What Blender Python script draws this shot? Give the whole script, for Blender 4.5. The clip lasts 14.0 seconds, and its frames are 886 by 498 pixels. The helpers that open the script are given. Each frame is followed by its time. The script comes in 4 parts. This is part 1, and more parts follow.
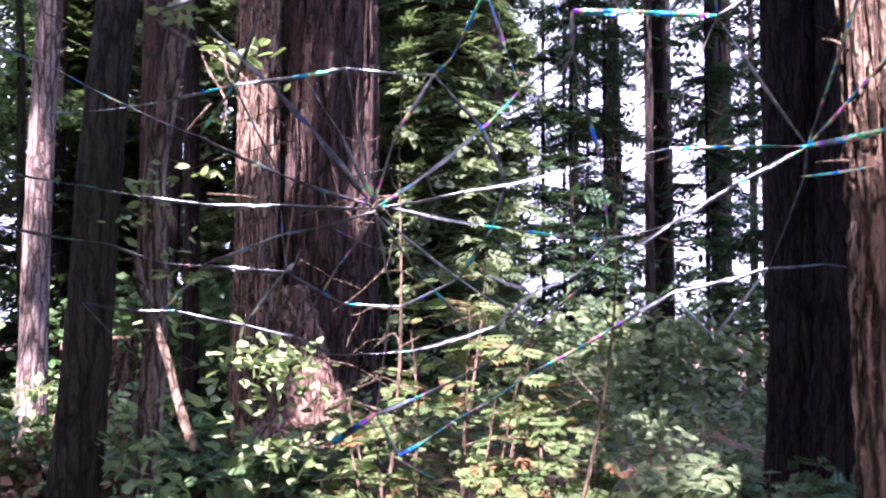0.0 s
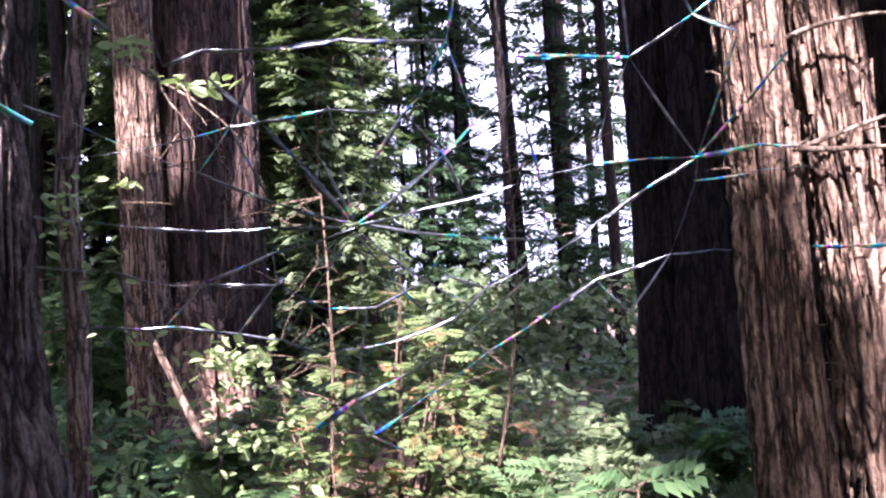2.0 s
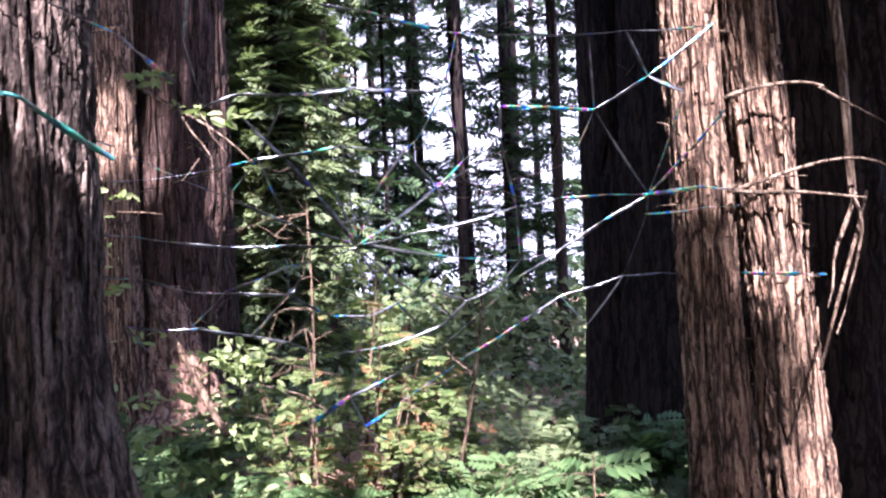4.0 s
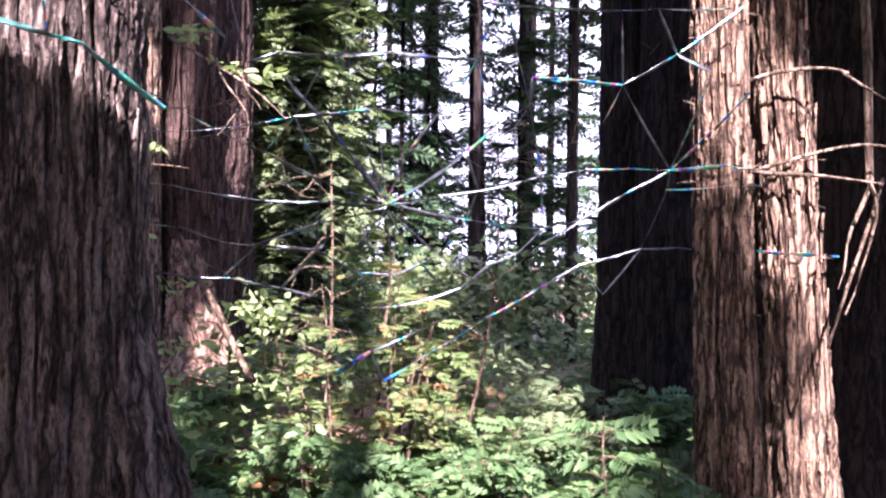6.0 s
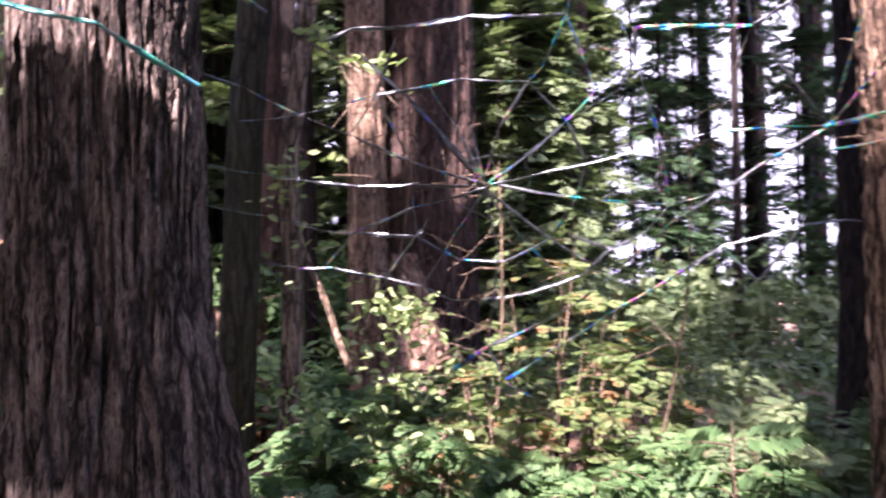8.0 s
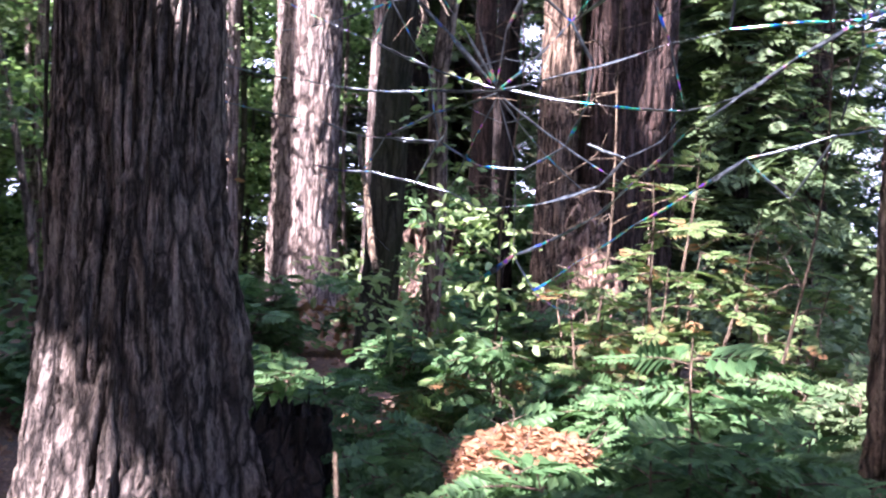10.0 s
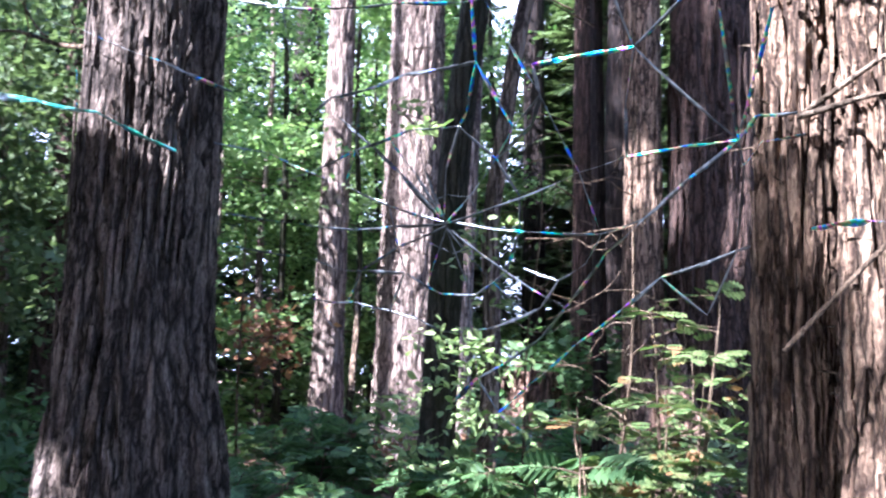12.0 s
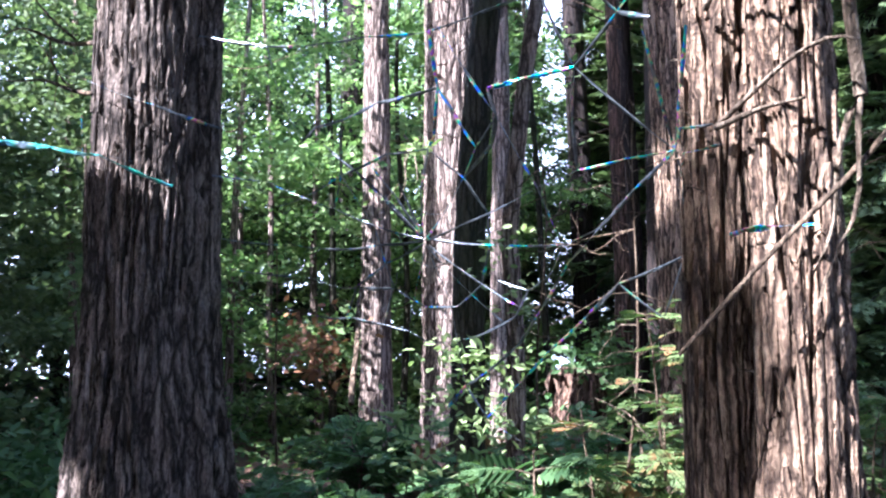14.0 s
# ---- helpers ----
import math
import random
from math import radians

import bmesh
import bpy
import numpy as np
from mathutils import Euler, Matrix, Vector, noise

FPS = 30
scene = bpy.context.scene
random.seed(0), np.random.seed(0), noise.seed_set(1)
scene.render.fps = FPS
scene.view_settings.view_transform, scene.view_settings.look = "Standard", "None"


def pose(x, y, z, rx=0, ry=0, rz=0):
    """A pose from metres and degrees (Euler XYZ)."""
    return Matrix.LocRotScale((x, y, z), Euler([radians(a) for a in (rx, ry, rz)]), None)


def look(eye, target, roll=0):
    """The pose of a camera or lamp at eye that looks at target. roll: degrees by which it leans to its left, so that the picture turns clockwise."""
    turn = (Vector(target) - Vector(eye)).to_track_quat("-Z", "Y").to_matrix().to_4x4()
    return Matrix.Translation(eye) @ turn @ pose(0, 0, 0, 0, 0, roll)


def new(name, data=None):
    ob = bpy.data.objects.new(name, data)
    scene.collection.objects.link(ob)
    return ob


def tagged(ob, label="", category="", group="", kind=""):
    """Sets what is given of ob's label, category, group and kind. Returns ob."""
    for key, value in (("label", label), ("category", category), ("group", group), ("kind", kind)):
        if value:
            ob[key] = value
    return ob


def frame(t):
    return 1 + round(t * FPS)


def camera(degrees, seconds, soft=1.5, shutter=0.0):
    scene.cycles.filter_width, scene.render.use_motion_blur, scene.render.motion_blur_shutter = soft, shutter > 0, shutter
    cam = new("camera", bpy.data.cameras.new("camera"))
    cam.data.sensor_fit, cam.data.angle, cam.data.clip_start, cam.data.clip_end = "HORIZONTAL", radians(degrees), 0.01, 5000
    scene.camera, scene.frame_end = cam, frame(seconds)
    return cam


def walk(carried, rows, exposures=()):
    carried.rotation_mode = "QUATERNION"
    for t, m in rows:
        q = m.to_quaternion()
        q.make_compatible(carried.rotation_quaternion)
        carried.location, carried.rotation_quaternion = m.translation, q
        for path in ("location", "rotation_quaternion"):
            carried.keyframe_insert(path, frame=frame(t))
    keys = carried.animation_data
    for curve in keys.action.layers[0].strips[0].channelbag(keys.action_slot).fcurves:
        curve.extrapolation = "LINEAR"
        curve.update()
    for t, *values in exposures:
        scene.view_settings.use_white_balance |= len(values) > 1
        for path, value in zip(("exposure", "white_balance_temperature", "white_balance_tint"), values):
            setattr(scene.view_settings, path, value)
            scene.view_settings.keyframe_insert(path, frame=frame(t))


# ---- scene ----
cam = camera(53.6, 14.0, soft=2.2, shutter=0.5)
PATH = [
    (0, (0.396, 0.205, 1.698), (0.07, 2.175, 1.804), 0.2),
    (0.5, (0.294, 0.009, 1.75), (0.037, 1.988, 1.874), 0.0),
    (1, (0.106, -0.074, 1.776), (0.031, 1.919, 1.925), -2.0),
    (1.5, (-0.033, -0.219, 1.837), (-0.003, 1.778, 1.933), -2.7),
    (2, (-0.038, -0.391, 1.837), (-0.004, 1.608, 1.863), -3.7),
    (2.5, (-0.04, -0.613, 1.883), (-0.023, 1.386, 1.923), -2.3),
    (3, (-0.067, -0.749, 1.907), (-0.081, 1.249, 1.976), -1.7),
    (3.5, (-0.158, -0.851, 1.91), (-0.064, 1.145, 1.994), -2.7),
    (3.7, (-0.217, -0.915, 1.903), (-0.071, 1.078, 1.969), -3.0),
    (6, (-0.373, -1.112, 1.847), (-0.223, 0.882, 1.821), 0.7),
    (6.5, (-0.19, -0.989, 1.89), (-0.003, 1.001, 1.828), -0.3),
    (7, (0.118, -1.001, 1.854), (0.024, 0.994, 1.744), 0.0),
    (7.5, (0.331, -0.914, 1.838), (0.101, 1.068, 1.7), -3.4),
    (8, (0.532, -0.677, 1.632), (-0.001, 1.25, 1.675), -0.9),
    (8.5, (0.778, -0.543, 1.656), (0.074, 1.328, 1.6), -0.8),
    (10.8, (2.304, -0.103, 1.367), (1.009, 1.421, 1.344), 2.0),
    (11, (2.433, -0.082, 1.396), (1.121, 1.427, 1.404), 1.5),
    (11.5, (2.622, 0.057, 1.358), (1.318, 1.57, 1.457), -0.3),
    (12, (2.754, 0.222, 1.329), (1.313, 1.586, 1.583), 1.5),
    (12.5, (2.864, 0.343, 1.342), (1.36, 1.643, 1.562), 0.4),
    (13, (3.058, 0.401, 1.341), (1.496, 1.619, 1.618), -0.5),
    (13.5, (3.214, 0.441, 1.356), (1.672, 1.685, 1.625), -0.6),
    (14, (3.252, 0.429, 1.358), (1.699, 1.662, 1.621), -0.7),
]
walk(cam, [(t, look(eye, target, roll)) for t, eye, target, roll in PATH],
     exposures=[(0.0, 3.48, 5600, 48), (3.5, 3.3, 5700, 38), (7.0, 3.55, 5950, 44), (8.5, 3.42, 6100, 43), (11.0, 3.78, 5100, 25), (12.5, 3.55, 5120, 22), (14.0, 3.46, 5150, 20)])

# ---------------------------------------------------------------- light
SUN_AZ, SUN_EL = 182.0, 46.0            # clockwise from +y, and above the horizon
SUN_DIR = Vector((math.sin(radians(SUN_AZ)) * math.cos(radians(SUN_EL)),
                  math.cos(radians(SUN_AZ)) * math.cos(radians(SUN_EL)), math.sin(radians(SUN_EL))))
world = bpy.data.worlds.new("sky")
scene.world = world
world.use_nodes = True
wn = world.node_tree.nodes
sky = wn.new("ShaderNodeTexSky")
sky.sky_type, sky.sun_disc = "NISHITA", False
sky.sun_elevation, sky.sun_rotation = radians(SUN_EL), radians(SUN_AZ)
sky.air_density, sky.dust_density = 1.0, 2.0
wn["Background"].inputs["Strength"].default_value = 0.15
world.node_tree.links.new(sky.outputs[0], wn["Background"].inputs["Color"])
lamp = bpy.data.lights.new("sun", "SUN")
lamp.energy, lamp.angle, lamp.color = 4.0, radians(0.5), (1.0, 0.93, 0.82)
sun = new("sun", lamp)
sun.matrix_world = look(SUN_DIR * 60, (0, 0, 0))


# ---------------------------------------------------------------- materials
def material(name, rough=0.8, metal=0.0):
    m = bpy.data.materials.new(name)
    m.use_nodes = True
    b = m.node_tree.nodes["Principled BSDF"]
    b.inputs["Roughness"].default_value, b.inputs["Metallic"].default_value = rough, metal
    return m, m.node_tree, b


def ramp(nt, source, stops):
    r = nt.nodes.new("ShaderNodeValToRGB")
    while len(r.color_ramp.elements) < len(stops):
        r.color_ramp.elements.new(0.5)
    for e, (p, c) in zip(r.color_ramp.elements, stops):
        e.position, e.color = p, (*c, 1)
    nt.links.new(source, r.inputs[0])
    return r.outputs[0]


def tex_noise(nt, scale, stretch=(1, 1, 1), detail=4.0, coord="Object", warp=0.0):
    c = nt.nodes.new("ShaderNodeTexCoord")
    m = nt.nodes.new("ShaderNodeMapping")
    m.inputs["Scale"].default_value = stretch
    n = nt.nodes.new("ShaderNodeTexNoise")
    n.inputs["Scale"].default_value, n.inputs["Detail"].default_value = scale, detail
    n.inputs["Distortion"].default_value = warp
    nt.links.new(c.outputs[coord], m.inputs[0])
    nt.links.new(m.outputs[0], n.inputs["Vector"])
    return n.outputs["Fac"]


def mix(nt, fac, a, b, mode="MIX"):
    m = nt.nodes.new("ShaderNodeMix")
    m.data_type, m.blend_type = "RGBA", mode
    for socket, value in ((m.inputs[0], fac), (m.inputs[6], a), (m.inputs[7], b)):
        if isinstance(value, bpy.types.NodeSocket):
            nt.links.new(value, socket)
        elif isinstance(value, tuple):
            socket.default_value = (*value, 1)
        else:
            socket.default_value = value
    return m.outputs[2]


def bump(nt, b, height, strength, distance):
    n = nt.nodes.new("ShaderNodeBump")
    n.inputs["Strength"].default_value, n.inputs["Distance"].default_value = strength, distance
    nt.links.new(height, n.inputs["Height"])
    nt.links.new(n.outputs[0], b.inputs["Normal"])


def bark(name, dark, mid, light, moss=0.0, plates=15.0):
    """Fibrous bark broken into long, uneven plates by dark cracks."""
    m, nt, b = material(name, 0.92)
    b.inputs["Specular IOR Level"].default_value = 0.2
    fibre = tex_noise(nt, 30, (1, 1, 0.08), 7, warp=1.2)
    broad = tex_noise(nt, 3.4, (1, 1, 0.5), 5)
    flake = tex_noise(nt, 85, (1, 1, 0.35), 5, warp=0.8)
    c, place, bent = nt.nodes.new("ShaderNodeTexCoord"), nt.nodes.new("ShaderNodeMapping"), nt.nodes.new("ShaderNodeVectorMath")
    place.inputs["Scale"].default_value = (1, 1, 0.11)
    stray = nt.nodes.new("ShaderNodeTexNoise")
    stray.inputs["Scale"].default_value, stray.inputs["Detail"].default_value = 9.0, 4.0
    bent.operation = "MULTIPLY_ADD"
    bent.inputs[1].default_value = (0.055, 0.055, 0.02)
    nt.links.new(c.outputs["Object"], place.inputs[0])
    nt.links.new(c.outputs["Object"], stray.inputs["Vector"])
    nt.links.new(stray.outputs["Color"], bent.inputs[0])
    nt.links.new(place.outputs[0], bent.inputs[2])
    cells = nt.nodes.new("ShaderNodeTexVoronoi")
    cells.feature = "DISTANCE_TO_EDGE"
    cells.inputs["Scale"].default_value = plates
    nt.links.new(bent.outputs[0], cells.inputs["Vector"])
    crack = ramp(nt, cells.outputs["Distance"], [(0.0, (0, 0, 0)), (0.07, (0.3, 0.3, 0.3)), (0.2, (1, 1, 1))])
    col = ramp(nt, fibre, [(0.34, dark), (0.48, mid), (0.68, light)])
    col = mix(nt, ramp(nt, broad, [(0.42, (0, 0, 0)), (0.68, (0.75, 0.75, 0.75))]), col,
              tuple(0.5 * (p + q) * f for p, q, f in zip(mid, light, (0.95, 1.0, 1.08))))
    col = mix(nt, 0.4, col, ramp(nt, flake, [(0.35, dark), (0.62, light)]))
    col = mix(nt, ramp(nt, crack, [(0.0, (0.95, 0.95, 0.95)), (0.85, (0, 0, 0))]), col, tuple(0.6 * q for q in dark))
    if moss:
        green = tex_noise(nt, 2.2, (1, 1, 0.5), 5)
        col = mix(nt, ramp(nt, green, [(0.62 - 0.3 * moss, (0, 0, 0)), (0.75 - 0.2 * moss, (1, 1, 1))]), col, (0.03, 0.036, 0.015))
    nt.links.new(col, b.inputs["Base Color"])
    bump(nt, b, mix(nt, 0.45, mix(nt, 0.4, crack, fibre), flake), 1.0, 0.05)
    return m


def leaf_material(name, dark, mid, light, thin=0.4, dead=0.0):
    m = bpy.data.materials.new(name)
    m.use_nodes = True
    nt = m.node_tree
    b, out = nt.nodes["Principled BSDF"], nt.nodes["Material Output"]
    b.inputs["Roughness"].default_value, b.inputs["Specular IOR Level"].default_value = 0.6, 0.25
    geo = nt.nodes.new("ShaderNodeNewGeometry")
    col = ramp(nt, geo.outputs["Random Per Island"], [(0.0, dark), (0.5, mid), (1.0, light)])
    patch = tex_noise(nt, 1.6, detail=3)
    col = mix(nt, ramp(nt, patch, [(0.4, (0, 0, 0)), (0.7, (0.6, 0.6, 0.6))]), col, light)
    if dead:
        brown = tex_noise(nt, 3.1, (1.3, 1, 1), 2)
        col = mix(nt, ramp(nt, brown, [(0.62 - dead * 0.2, (0, 0, 0)), (0.7 - dead * 0.2, (1, 1, 1))]), col, (0.23, 0.12, 0.05))
    nt.links.new(col, b.inputs["Base Color"])
    tr = nt.nodes.new("ShaderNodeBsdfTranslucent")
    nt.links.new(mix(nt, 1.0, col, (0.9, 1.0, 0.65), "MULTIPLY"), tr.inputs[0])
    ms = nt.nodes.new("ShaderNodeMixShader")
    ms.inputs[0].default_value = thin
    nt.links.new(b.outputs[0], ms.inputs[1])
    nt.links.new(tr.outputs[0], ms.inputs[2])
    nt.links.new(ms.outputs[0], out.inputs["Surface"])
    return m


BARK = bark("redwood_bark", (0.024, 0.013, 0.009), (0.17, 0.098, 0.062), (0.45, 0.315, 0.21), plates=17.0)
# redwood bark again, darkened so that the colour carries the shade
BARK_SHADED = bark("shaded_redwood_bark", (0.016, 0.010, 0.008), (0.05, 0.029, 0.023), (0.115, 0.07, 0.053))
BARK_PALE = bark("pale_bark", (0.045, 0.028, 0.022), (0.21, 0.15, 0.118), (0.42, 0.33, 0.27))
BARK_MOSS = bark("mossy_bark", (0.02, 0.017, 0.013), (0.045, 0.039, 0.027), (0.085, 0.076, 0.05), 0.4)
# near-black: the colour stands in for shade on trunks, for char on the stump
BARK_SHADE_CHAR = bark("shade_char_bark", (0.008, 0.006, 0.006), (0.022, 0.015, 0.013), (0.05, 0.034, 0.027))
# left trunk's redwood bark, darkened so that the colour carries its shade
BARK_LEFT_SHADE = bark("left_shade_bark", (0.014, 0.0095, 0.008), (0.052, 0.033, 0.025), (0.30, 0.235, 0.19), plates=13.0)
# peach tone: the sun on buttress and stump is put into the colour
BARK_BURL = bark("sun_toned_burl_bark", (0.04, 0.02, 0.014), (0.19, 0.11, 0.075), (0.37, 0.245, 0.17), plates=9.0)
DEADWOOD = bark("bleached_dead_wood", (0.08, 0.055, 0.035), (0.19, 0.135, 0.09), (0.32, 0.25, 0.18))
TWIG = bark("twig_bark", (0.06, 0.04, 0.025), (0.14, 0.095, 0.06), (0.25, 0.18, 0.12))
NEEDLE = leaf_material("redwood_needles", (0.03, 0.066, 0.022), (0.06, 0.12, 0.042), (0.12, 0.195, 0.075))
NEEDLE_YELLOW = leaf_material("yellow_green_needles", (0.04, 0.075, 0.022), (0.085, 0.135, 0.04), (0.16, 0.20, 0.075), dead=0.22)
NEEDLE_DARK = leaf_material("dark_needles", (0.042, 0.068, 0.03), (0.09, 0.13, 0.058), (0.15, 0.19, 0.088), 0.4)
NEEDLE_FAR = leaf_material("far_needles", (0.02, 0.045, 0.022), (0.035, 0.075, 0.035), (0.07, 0.12, 0.055), 0.35)
BROAD = leaf_material("sun_toned_broad_leaves", (0.045, 0.10, 0.03), (0.14, 0.235, 0.08), (0.32, 0.42, 0.18), 0.5)
BROAD_LIGHT = leaf_material("pale_broad_leaves", (0.13, 0.19, 0.065), (0.22, 0.29, 0.115), (0.34, 0.40, 0.19), 0.45)
DRY = leaf_material("dry_leaves", (0.09, 0.04, 0.019), (0.18, 0.085, 0.04), (0.30, 0.165, 0.085), 0.2)


def ground_material():
    m, nt, b = material("needle_litter", 0.95)
    fine = tex_noise(nt, 45, (1, 1, 1), 6)
    broad = tex_noise(nt, 1.3, (1, 1, 1), 4)
    col = ramp(nt, fine, [(0.3, (0.05, 0.026, 0.016)), (0.5, (0.15, 0.078, 0.045)), (0.7, (0.30, 0.17, 0.10))])
    col = mix(nt, ramp(nt, broad, [(0.42, (0, 0, 0)), (0.65, (0.7, 0.7, 0.7))]), col, (0.06, 0.045, 0.025))
    nt.links.new(col, b.inputs["Base Color"])
    bump(nt, b, fine, 0.8, 0.03)
    return m


def tape_material(name, spread, offset):
    """Holographic film: silver with a play of spectral colours along it."""
    m, nt, b = material(name, 0.36, 0.92)
    n = tex_noise(nt, 9.0, (1, 1, 1), 2)
    w = tex_noise(nt, 21.0 + offset, (1, 1, 1), 2)
    hue = ramp(nt, w, [(0.30, (0.06, 0.06, 0.85)), (0.42, (0.04, 0.30, 0.80)), (0.48, (0.03, 0.62, 0.30)), (0.54, (0.60, 0.62, 0.30)),
                       (0.60, (0.70, 0.20, 0.25)), (0.66, (0.30, 0.10, 0.85))])
    silver = ramp(nt, tex_noise(nt, 30.0, (1, 1, 1), 3), [(0.3, (0.045, 0.048, 0.052)), (0.7, (0.17, 0.185, 0.2))])
    nt.links.new(mix(nt, ramp(nt, n, [(0.62 - spread, (0, 0, 0)), (0.70 - spread, (1, 1, 1))]), silver, hue), b.inputs["Base Color"])
    b.inputs["Thin Film Thickness"].default_value = 420
    b.inputs["Thin Film IOR"].default_value = 1.6
    bump(nt, b, tex_noise(nt, 40.0, (1, 1, 1), 2), 0.35, 0.004)
    return m


LITTER = ground_material()
RUST, rust_nodes, rust_shader = material("rust_needles", 0.95)
rust_nodes.links.new(ramp(rust_nodes, tex_noise(rust_nodes, 60, (1, 1, 1), 5), [(0.32, (0.06, 0.024, 0.012)), (0.52, (0.19, 0.085, 0.045)), (0.7, (0.36, 0.19, 0.11))]),
                     rust_shader.inputs["Base Color"])
bump(rust_nodes, rust_shader, tex_noise(rust_nodes, 90, (1, 1, 1), 4), 0.9, 0.02)
TAPE = tape_material("silver_holographic_tape", 0.06, 0.0)
TAPE_BRIGHT = tape_material("rainbow_holographic_tape", 0.22, 3.0)
# silver tape whose teal sheen in the sun is put into the base colour
TAPE_TEAL_SHEEN, teal_nodes, teal_shader = material("teal_sheen_holographic_tape", 0.35, 0.45)
teal_nodes.links.new(ramp(teal_nodes, tex_noise(teal_nodes, 7.0, (1, 1, 1), 3), [(0.35, (0.16, 0.34, 0.58)), (0.5, (0.06, 0.48, 0.34)), (0.62, (0.36, 0.46, 0.55))]),
                     teal_shader.inputs["Base Color"])
bump(teal_nodes, teal_shader, tex_noise(teal_nodes, 40.0, (1, 1, 1), 2), 0.35, 0.004)


# ---------------------------------------------------------------- mesh helpers
def mesh(name, verts, faces, mat, smooth=True):
    """A mesh of quads (or triangles) from arrays of corners and of their numbers."""
    verts, faces = np.asarray(verts, float).reshape(-1, 3), np.asarray(faces, int)
    me = bpy.data.meshes.new(name)
    k = faces.shape[1]
    me.vertices.add(len(verts))
    me.vertices.foreach_set("co", verts.ravel())
    me.loops.add(faces.size)
    me.loops.foreach_set("vertex_index", faces.ravel())
    me.polygons.add(len(faces))
    me.polygons.foreach_set("loop_start", np.arange(len(faces)) * k)
    me.polygons.foreach_set("loop_total", np.full(len(faces), k))
    me.polygons.foreach_set("use_smooth", np.full(len(faces), smooth))
    me.update(calc_edges=True)
    me.validate()
    me.materials.append(mat)
    return me


def part(name, me, parent, label=""):
    ob = new(name, me)
    ob.parent = parent
    return tagged(ob, label) if label else ob


def thing(name, place, label, category, group="", kind=""):
    ob = new(name)
    ob.location = place
    return tagged(ob, label, category, group, kind)


def grid_faces(rows, ring, closed=True):
    cols = ring if closed else ring - 1
    i, j = np.meshgrid(np.arange(rows - 1), np.arange(cols), indexing="ij")
    a, b = i * ring + j, i * ring + (j + 1) % ring
    return np.stack([a, b, b + ring, a + ring], -1).reshape(-1, 4)


def tube(points, radii, seg=7, rough=0.0):
    """Corners and faces of a tapered, closed tube along points."""
    pts = np.asarray(points, float)
    radii = np.broadcast_to(np.asarray(radii, float), len(pts))
    along = np.gradient(pts, axis=0)
    along /= np.linalg.norm(along, axis=1, keepdims=True) + 1e-9
    side = np.cross(along, np.where(np.abs(along[:, 2:]) > 0.9, (1.0, 0, 0), (0, 0, 1.0)))
    side /= np.linalg.norm(side, axis=1, keepdims=True) + 1e-9
    other = np.cross(along, side)
    a = np.linspace(0, 2 * np.pi, seg, endpoint=False)
    r = radii[:, None] * (1 + rough * np.random.uniform(-1, 1, (len(pts), seg)))
    v = pts[:, None] + r[..., None] * (np.cos(a)[None, :, None] * side[:, None] + np.sin(a)[None, :, None] * other[:, None])
    f = grid_faces(len(pts), seg)
    v = np.concatenate([v.reshape(-1, 3), pts[:1], pts[-1:]])
    n, k = len(pts) * seg, np.arange(seg)
    f = np.concatenate([f, np.stack([(k + 1) % seg, k, k * 0 + n, k * 0 + n], -1)[:, :4],
                        np.stack([n - seg + k, n - seg + (k + 1) % seg, k * 0 + n + 1, k * 0 + n + 1], -1)])
    return v, f


def joined(pieces):
    verts, faces, n = [], [], 0
    for v, f in pieces:
        verts.append(v)
        faces.append(f + n)
        n += len(v)
    return np.concatenate(verts), np.concatenate(faces)


def tubes_mesh(name, lines, mat, seg=6):
    """Several tapered limbs as one mesh; a line is (points, first radius, last radius)."""
    out = []
    for pts, r0, r1 in lines:
        pts = np.asarray(pts, float)
        v, f = tube(pts, np.linspace(r0, r1, len(pts)), seg, 0.08)
        n = len(pts) * seg
        out.append((v[:n], f[: (len(pts) - 1) * seg]))
    return mesh(name, *joined(out), mat)


def bend(a, b, sag=0.0, wiggle=0.0, n=8, seed=0):
    """Points from a to b, sagging and wandering a little."""
    a, b = np.array(a, float), np.array(b, float)
    t = np.linspace(0, 1, n)[:, None]
    p = a + (b - a) * t
    p[:, 2] -= (4 * sag * t * (1 - t))[:, 0]
    rng = np.random.RandomState(seed)
    for k in (1, 2, 3):
        p += np.sin(np.pi * k * t) * rng.normal(0, 1, 3) * wiggle * 1.6 / k
    return p


